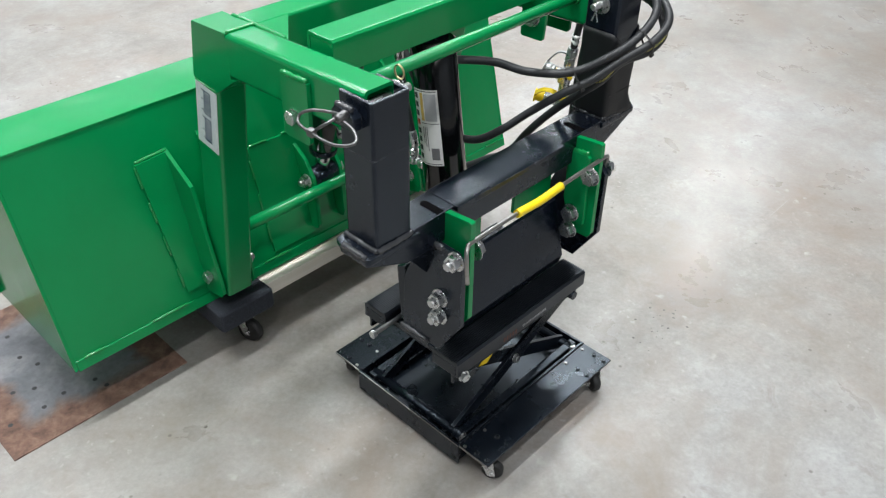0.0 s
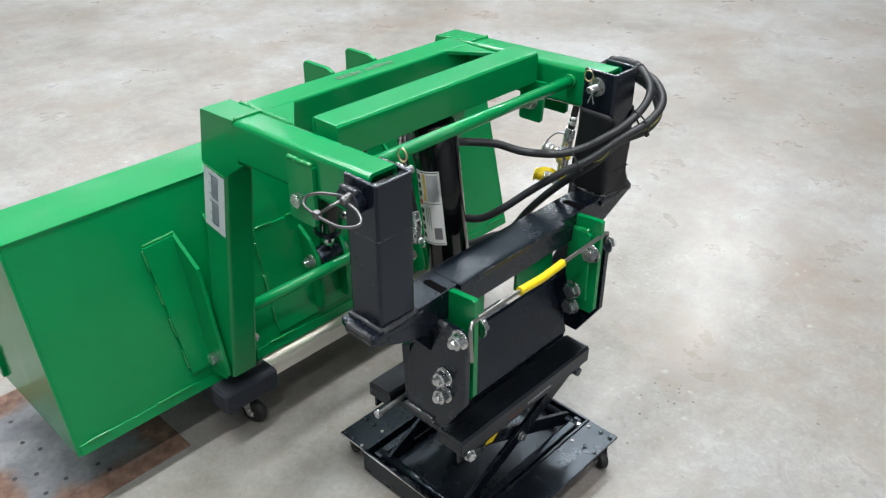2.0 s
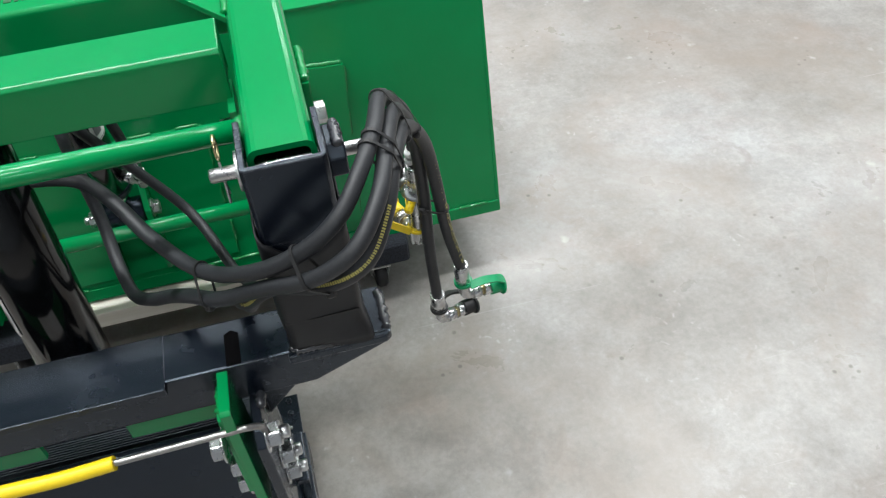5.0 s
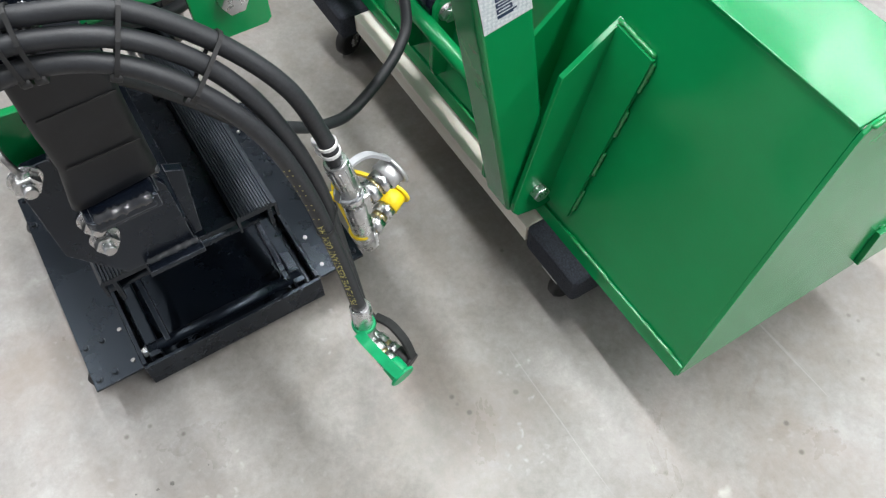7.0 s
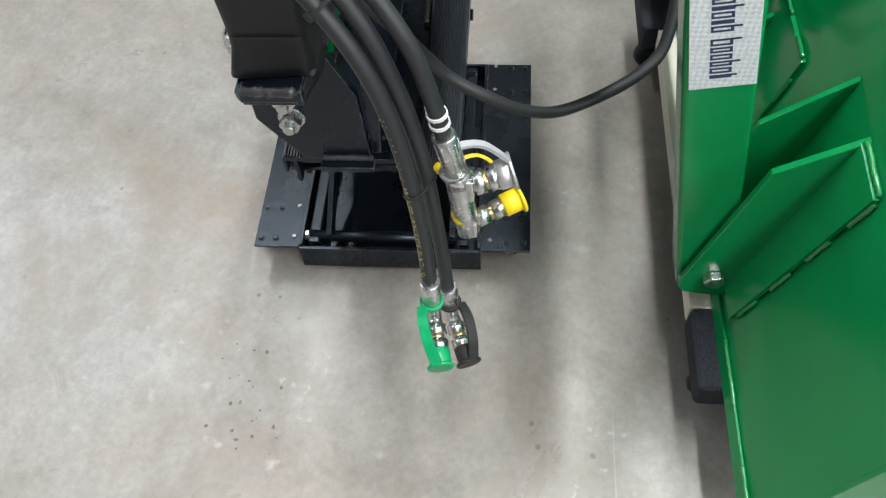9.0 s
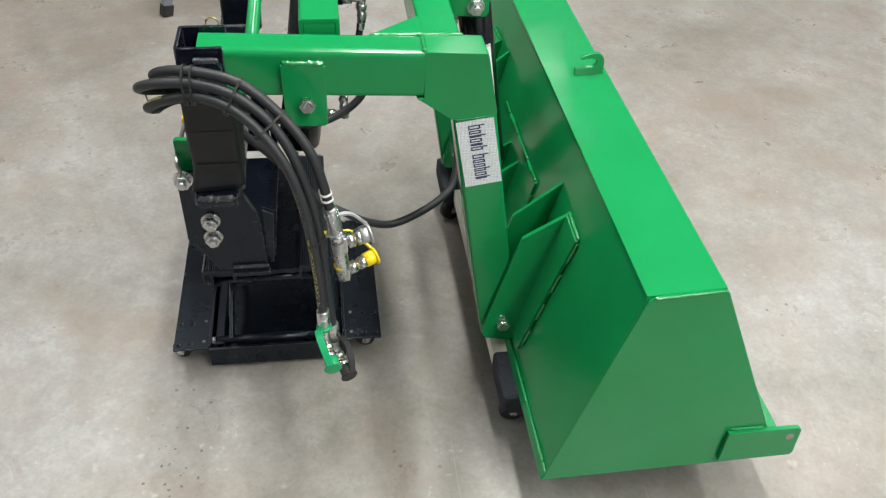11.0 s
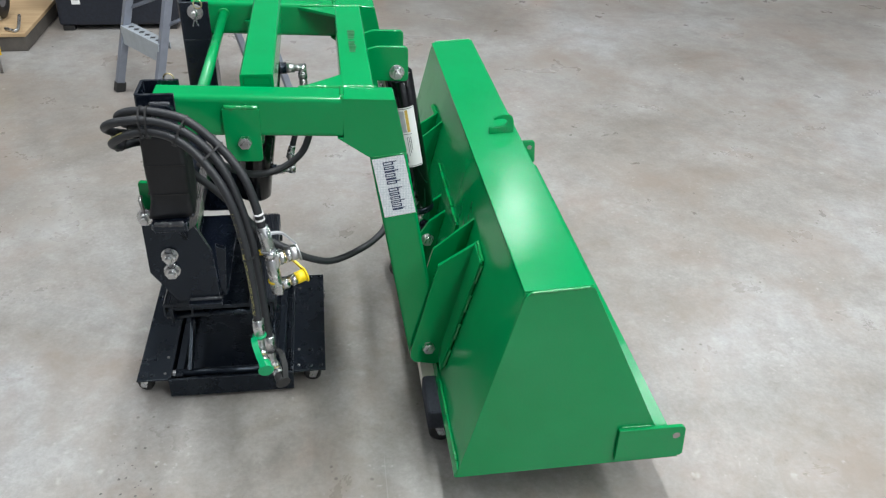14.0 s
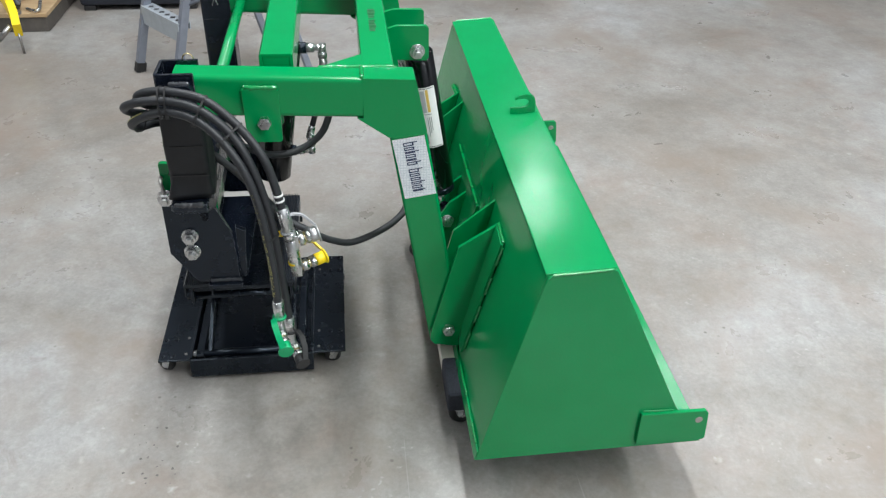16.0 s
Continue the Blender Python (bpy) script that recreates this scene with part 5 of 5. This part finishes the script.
# two hanging hose ends: sleeve, elbow, capped coupler that points away from the post
HOSE_ENDS = (((0.507, 0.198, 0.438), (0.5095, 0.198, 0.396), (0.511, 0.1985, 0.370), (0.94, 0.18, -0.16), CAP_GREEN, "green", (0.40, -0.25, 0.88), 0.050),
             ((0.472, 0.212, 0.368), (0.4735, 0.213, 0.330), (0.475, 0.2140, 0.305), (0.90, 0.36, -0.20), RUBBER, "black", (0.30, 0.50, 0.80), 0.052))
for top, low, bend, d, cap_mat, colour, bow, length in HOSE_ENDS:
    top, low, bend, d = Vector(top), Vector(low), Vector(bend), Vector(d).normalized()
    ft = thing("hose_sleeve", top, "crimped zinc sleeve and elbow on a hanging hose end", "hose sleeve", "hose sleeves")
    part("sleeve", rod(top, low, 0.0112, 20, bev=0.001), ZINC, ft)
    elbow(ft, low, bend, bend + d * 0.016)
    capped_coupler(colour + " rubber-capped hose coupler at an elbow of a hose", bend + d * 0.014, d, cap_mat, colour + " rubber cap", bow, length, (low + Vector((0, 0, 0.004)), (0, 0, -1)), big=0.95, strap_width=0.012, arch=0.012)


# ---- worn spots of the floor ----
def floor_pits():
    """Small dark pits scattered where the slab's skin has broken up."""
    b = bmesh.new()
    rnd = random.Random(21)
    for k in range(24):
        x, y = rnd.gauss(0.47, 0.075), rnd.gauss(-0.115, 0.035)
        r = rnd.choice((0.0012, 0.0015, 0.0018, 0.0024, 0.0036))
        lobes = [r * rnd.uniform(0.65, 1.2) for i in range(9)]
        v = [b.verts.new((x + q * math.cos(math.tau * i / 9), y + q * math.sin(math.tau * i / 9), FLOOR + 0.0005)) for i, q in enumerate(lobes)]
        b.faces.new(v)
    tagged(part("floor_pits", b, PIT, None), "small dark pits in the worn grey concrete", "floor pits", kind="stuff")


floor_pits()


# ---- steel plate on the floor ----
def steel_plate():
    t = thing("steel_plate", (-0.645, 0.836, FLOOR), "rusty flat steel plate with drilled holes on the concrete floor", "steel plate")
    part("sheet", box(-0.850, -0.440, 0.591, 1.081, FLOOR, FLOOR + 0.003, 0.001), RUST, t)
    for x, y in ((-0.73, 0.76), (-0.69, 0.70), (-0.74, 0.69), (-0.62, 0.69), (-0.61, 0.655), (-0.69, 0.83), (-0.71, 0.88), (-0.77, 0.78), (-0.815, 0.69), (-0.81, 0.84), (-0.78, 0.93), (-0.70, 0.97), (-0.82, 1.0)):
        # dark disc on the uncut sheet, painting the shade inside a hole
        part("hole", rod((x, y, FLOOR + 0.002), (x, y, FLOOR + 0.0034), 0.0055, 14), INK, t, "dark disc for a drilled hole's shaded inside")


steel_plate()


# ---- things at the far side of the hall ----
def step_ladder():
    t = thing("step_ladder", (-1.75, -0.2, FLOOR), "grey aluminium step ladder standing open on the floor", "ladder")
    f = [Vector((-1.880, -0.580, FLOOR)), Vector((-1.610, -0.375, FLOOR))]
    r = [Vector((-1.985, 0.02, FLOOR)), Vector((-1.725, 0.20, FLOOR))]
    apex = [Vector((-1.93, -0.28, 1.15)), Vector((-1.70, -0.11, 1.15))]

    def rail(a, b, w=0.026, h=0.036):
        return tube(a, b, w, h, 0.003, 0.004, (0.8, 0.6, 0))
    for i in (0, 1):
        part("front_rail", rail(f[i] + Vector((0, 0, 0.01)), apex[i]), ALU, t)
        part("rear_rail", rail(r[i] + Vector((0, 0, 0.01)), apex[i], 0.022, 0.03), ALU, t)
        for p in (f[i], r[i]):
            d = (apex[i] - p).normalized()
            part("rubber_foot", tube(p + d * 0.002, p + d * 0.045, 0.034, 0.044, 0.006, 0.005, (0.8, 0.6, 0)), RUBBER, t, "dark rubber foot")
    for k in (0.26, 0.53, 0.79):
        a, b = f[0].lerp(apex[0], k), f[1].lerp(apex[1], k)
        d = (b - a).normalized()
        n = Vector((-d.y, d.x, 0)).normalized()
        bm = bmesh.new()
        rings = []
        for p in (a, b):
            w, h = Vector((0, 0, 0.080)), Vector((0, 0, 0.004))
            rings.append([p - n * 0.028, p + n * 0.030, p + n * 0.030 - w * 0.4, p + n * 0.026 - w * 0.4, p + n * 0.026 - h, p - n * 0.024 - h, p - n * 0.024 - w, p - n * 0.028 - w])
        loft(rings, bm=bm, smooth=False)
        st = part("tread", bm, ALU_BRIGHT, t, "channel tread with punched holes")
        for j in range(6):
            c = a.lerp(b, 0.14 + j * 0.145)
            # tread is solid; the dark square paints a hole's shade
            part("hole", box(c.x - 0.010, c.x + 0.010, c.y - 0.010, c.y + 0.010, c.z + 0.0002, c.z + 0.0012, 0), INK, st, "dark square for a punched hole's shaded inside")
    for k in (0.30, 0.62):
        part("brace", rod(r[0].lerp(apex[0], k), r[1].lerp(apex[1], k), 0.010, 12), ALU, t)
    part("brace", rod(f[0].lerp(apex[0], 0.32), r[0].lerp(apex[0], 0.42), 0.008, 10), ALU, t)
    part("brace", rod(f[1].lerp(apex[1], 0.32), r[1].lerp(apex[1], 0.42), 0.008, 10), ALU, t)


step_ladder()


def tool_case():
    t = thing("tool_case", (-3.0, -0.74, FLOOR), "large dark navy plastic case with a white paper label", "case")
    part("body", box(-3.25, -2.765, -1.045, -0.42, 0.012, 0.43, 0.02, seg=3), DARKBOX, t)
    part("lid", box(-3.255, -2.760, -1.050, -0.415, 0.436, 0.52, 0.02, seg=3), DARKBOX, t)
    for y in (-1.0, -0.47):
        part("foot", box(-2.81, -2.77, y - 0.03, y + 0.03, FLOOR, 0.013, 0.004), RUBBER, t)
    lab = part("label", box(-2.7650, -2.7635, -0.960, -0.917, 0.128, 0.33, 0), LABEL_WHITE, t, "white paper label with faint bars")
    for i in range(6):
        part("print", box(-2.7636, -2.7630, -0.953, -0.925 - 0.003 * (i % 3), 0.15 + i * 0.026, 0.156 + i * 0.026, 0), CAP_GREY, lab, "grey bars")
    part("latch", box(-2.762, -2.750, -0.76, -0.70, 0.40, 0.47, 0.004), RUBBER, t)


tool_case()


def crate(x0, x1, y0, y1, z1, label):
    t = thing("wooden_crate", ((x0 + x1) / 2, (y0 + y1) / 2, FLOOR), label, "crate", "crates")
    n = max(2, int((z1 - FLOOR) / 0.105))
    h = (z1 - FLOOR) / n
    for k in range(n):
        z = FLOOR + k * h
        part("slat", box(x1 - 0.018, x1, y0, y1, z + 0.003, z + h - 0.004, 0.002), CRATEWOOD, t)
        part("slat", box(x0, x1 - 0.019, y1 - 0.018, y1, z + 0.003, z + h - 0.004, 0.002), CRATEWOOD, t)
    part("core", box(x0, x1 - 0.02, y0, y1 - 0.02, FLOOR, z1 - 0.01, 0.002), CRATEWOOD, t)
    for y in (y0 + 0.03, y1 - 0.03):
        part("corner_post", box(x1, x1 + 0.018, y - 0.03, y + 0.03, FLOOR, z1, 0.002), CRATEWOOD, t)


crate(-4.1, -3.52, -0.36, 0.18, 0.5, "rough brown wooden crate against the far side")
crate(-4.2, -3.50, 0.42, 0.76, 0.55, "tall rough brown wooden crate on the concrete floor")
crate(-4.3, -3.55, 1.72, 1.86, 0.4, "narrow rough brown wooden crate on concrete")


def stool():
    t = thing("shop_stool", (-3.3, 0.25, FLOOR), "chromed tube shop stool with a foot ring", "stool")
    c = Vector((-3.30, 0.25, 0))
    for k in range(4):
        a = math.tau * (k + 0.4) / 4
        part("leg", rod(c + Vector((math.cos(a) * 0.22, math.sin(a) * 0.22, FLOOR)), c + Vector((math.cos(a) * 0.14, math.sin(a) * 0.14, 0.62)), 0.012, 12), CHROME, t)
    ring = [c + Vector((math.cos(a) * 0.205, math.sin(a) * 0.205, 0.13)) for a in np.linspace(0, math.tau, 33)]
    part("foot_ring", sweep(ring, 0.010, 10, 1), CHROME, t)
    part("seat", rod(c + Vector((0, 0, 0.62)), c + Vector((0, 0, 0.68)), 0.17, 32, bev=0.015), RUBBER, t)


stool()


def machine_corner():
    t = thing("plywood_platform", (-2.75, -1.5, FLOOR), "plywood sheet on a timber base coloured dark for its shadow, at the floor", "platform")
    # the shadow on the base's front is put into its dark colour
    part("base", box(-3.4, -2.45, -1.9, -1.125, FLOOR, 0.060, 0.003), plain("shaded_timber", (0.085, 0.075, 0.066), 0.8, 20), t)
    part("sheet", box(-3.42, -2.445, -1.9, -1.120, 0.0605, 0.080, 0.002), PLYWOOD, t)
    for (x, y, r), lab in (((-2.50, -1.275, 0.060), "small black rubber caster wheel on plywood"), ((-2.70, -1.30, 0.115), "black rubber machine wheel standing on plywood")):
        w = thing("machine_wheel", (x, y, 0.080), lab, "wheel", "machine wheels")
        ring = [Vector((x + 0.0, y, 0.080 + r)) + Vector((math.cos(a) * r * 0.72, 0, math.sin(a) * r * 0.72)) for a in np.linspace(0, math.tau, 33)]
        part("tyre", sweep(ring, r * 0.28, 12, 1), RUBBER, w)
        part("rim", rod((x, y - 0.02, 0.080 + r), (x, y + 0.025, 0.080 + r), r * 0.5, 24, bev=0.004), ALU, w)
        part("hub_cap", rod((x, y + 0.02, 0.080 + r), (x, y + 0.04, 0.080 + r), r * 0.16, 16), ZINC, w)
    h = thing("chrome_handle", (-2.46, -1.2, 0.080), "bent bright steel bar handle beside a wheel", "handle")
    part("bar", sweep([(-2.50, -1.225, 0.088), (-2.465, -1.185, 0.088), (-2.455, -1.165, 0.090), (-2.48, -1.155, 0.10), (-2.56, -1.165, 0.135)], 0.008, 10), ZINC, h)
    y = thing("yellow_hitch_arm", (-2.15, -1.15, FLOOR), "yellow painted steel arm with a bolt at its tip", "hitch arm")
    part("arm", ribbon([(-2.62, -1.46, 0.39), (-2.40, -1.29, 0.23), (-2.24, -1.198, 0.150), (-2.14, -1.160, 0.100)], 0.070, 0.035, 4, (0, 0, 1)), YELLOW, y)
    part("spindle", rod((-2.17, -1.20, 0.11), (-2.15, -1.26, 0.05), 0.012, 14), STEEL, y)
    part("stub", rod((-2.155, -1.165, 0.105), (-2.145, -1.160, FLOOR), 0.006, 10), STEEL, y)
    bolt(y, (-2.235, -1.172, 0.155), (0.5, 0.85, 0), 0.010, mat=STEEL)


machine_corner()


# ---- patterned rug far across the floor ----
def floor_rug():
    x0, x1, y0, y1 = -3.52, -2.62, 4.085, 5.30
    t = thing("floor_rug", (x0, y0, FLOOR), "dark teal patterned rug with a worn maroon border", "rug")
    part("pile", box(x0, x1, y0, y1, FLOOR, FLOOR + 0.007, 0.002), RUG_TEAL, t)
    for a in ((x0 + 0.01, x0 + 0.06, y0 + 0.01, y1 - 0.01), (x1 - 0.06, x1 - 0.01, y0 + 0.01, y1 - 0.01), (x0 + 0.062, x1 - 0.062, y0 + 0.01, y0 + 0.06), (x0 + 0.062, x1 - 0.062, y1 - 0.06, y1 - 0.01)):
        part("border", box(*a, FLOOR + 0.0065, FLOOR + 0.0085, 0), RUG_RED, t, "worn maroon border")
    rnd = random.Random(3)
    for k in range(22):
        x, y = x0 + 0.12 + rnd.random() * (x1 - x0 - 0.30), y0 + 0.10 + rnd.random() * (y1 - y0 - 0.30)
        part("motif", box(x, x + rnd.uniform(0.04, 0.10), y, y + rnd.uniform(0.03, 0.07), FLOOR + 0.0064 + k * 0.00004, FLOOR + 0.0078 + k * 0.00004, 0), RUG_RED if k % 3 == 0 else RUG_PALE, t, "faded woven motif")


floor_rug()
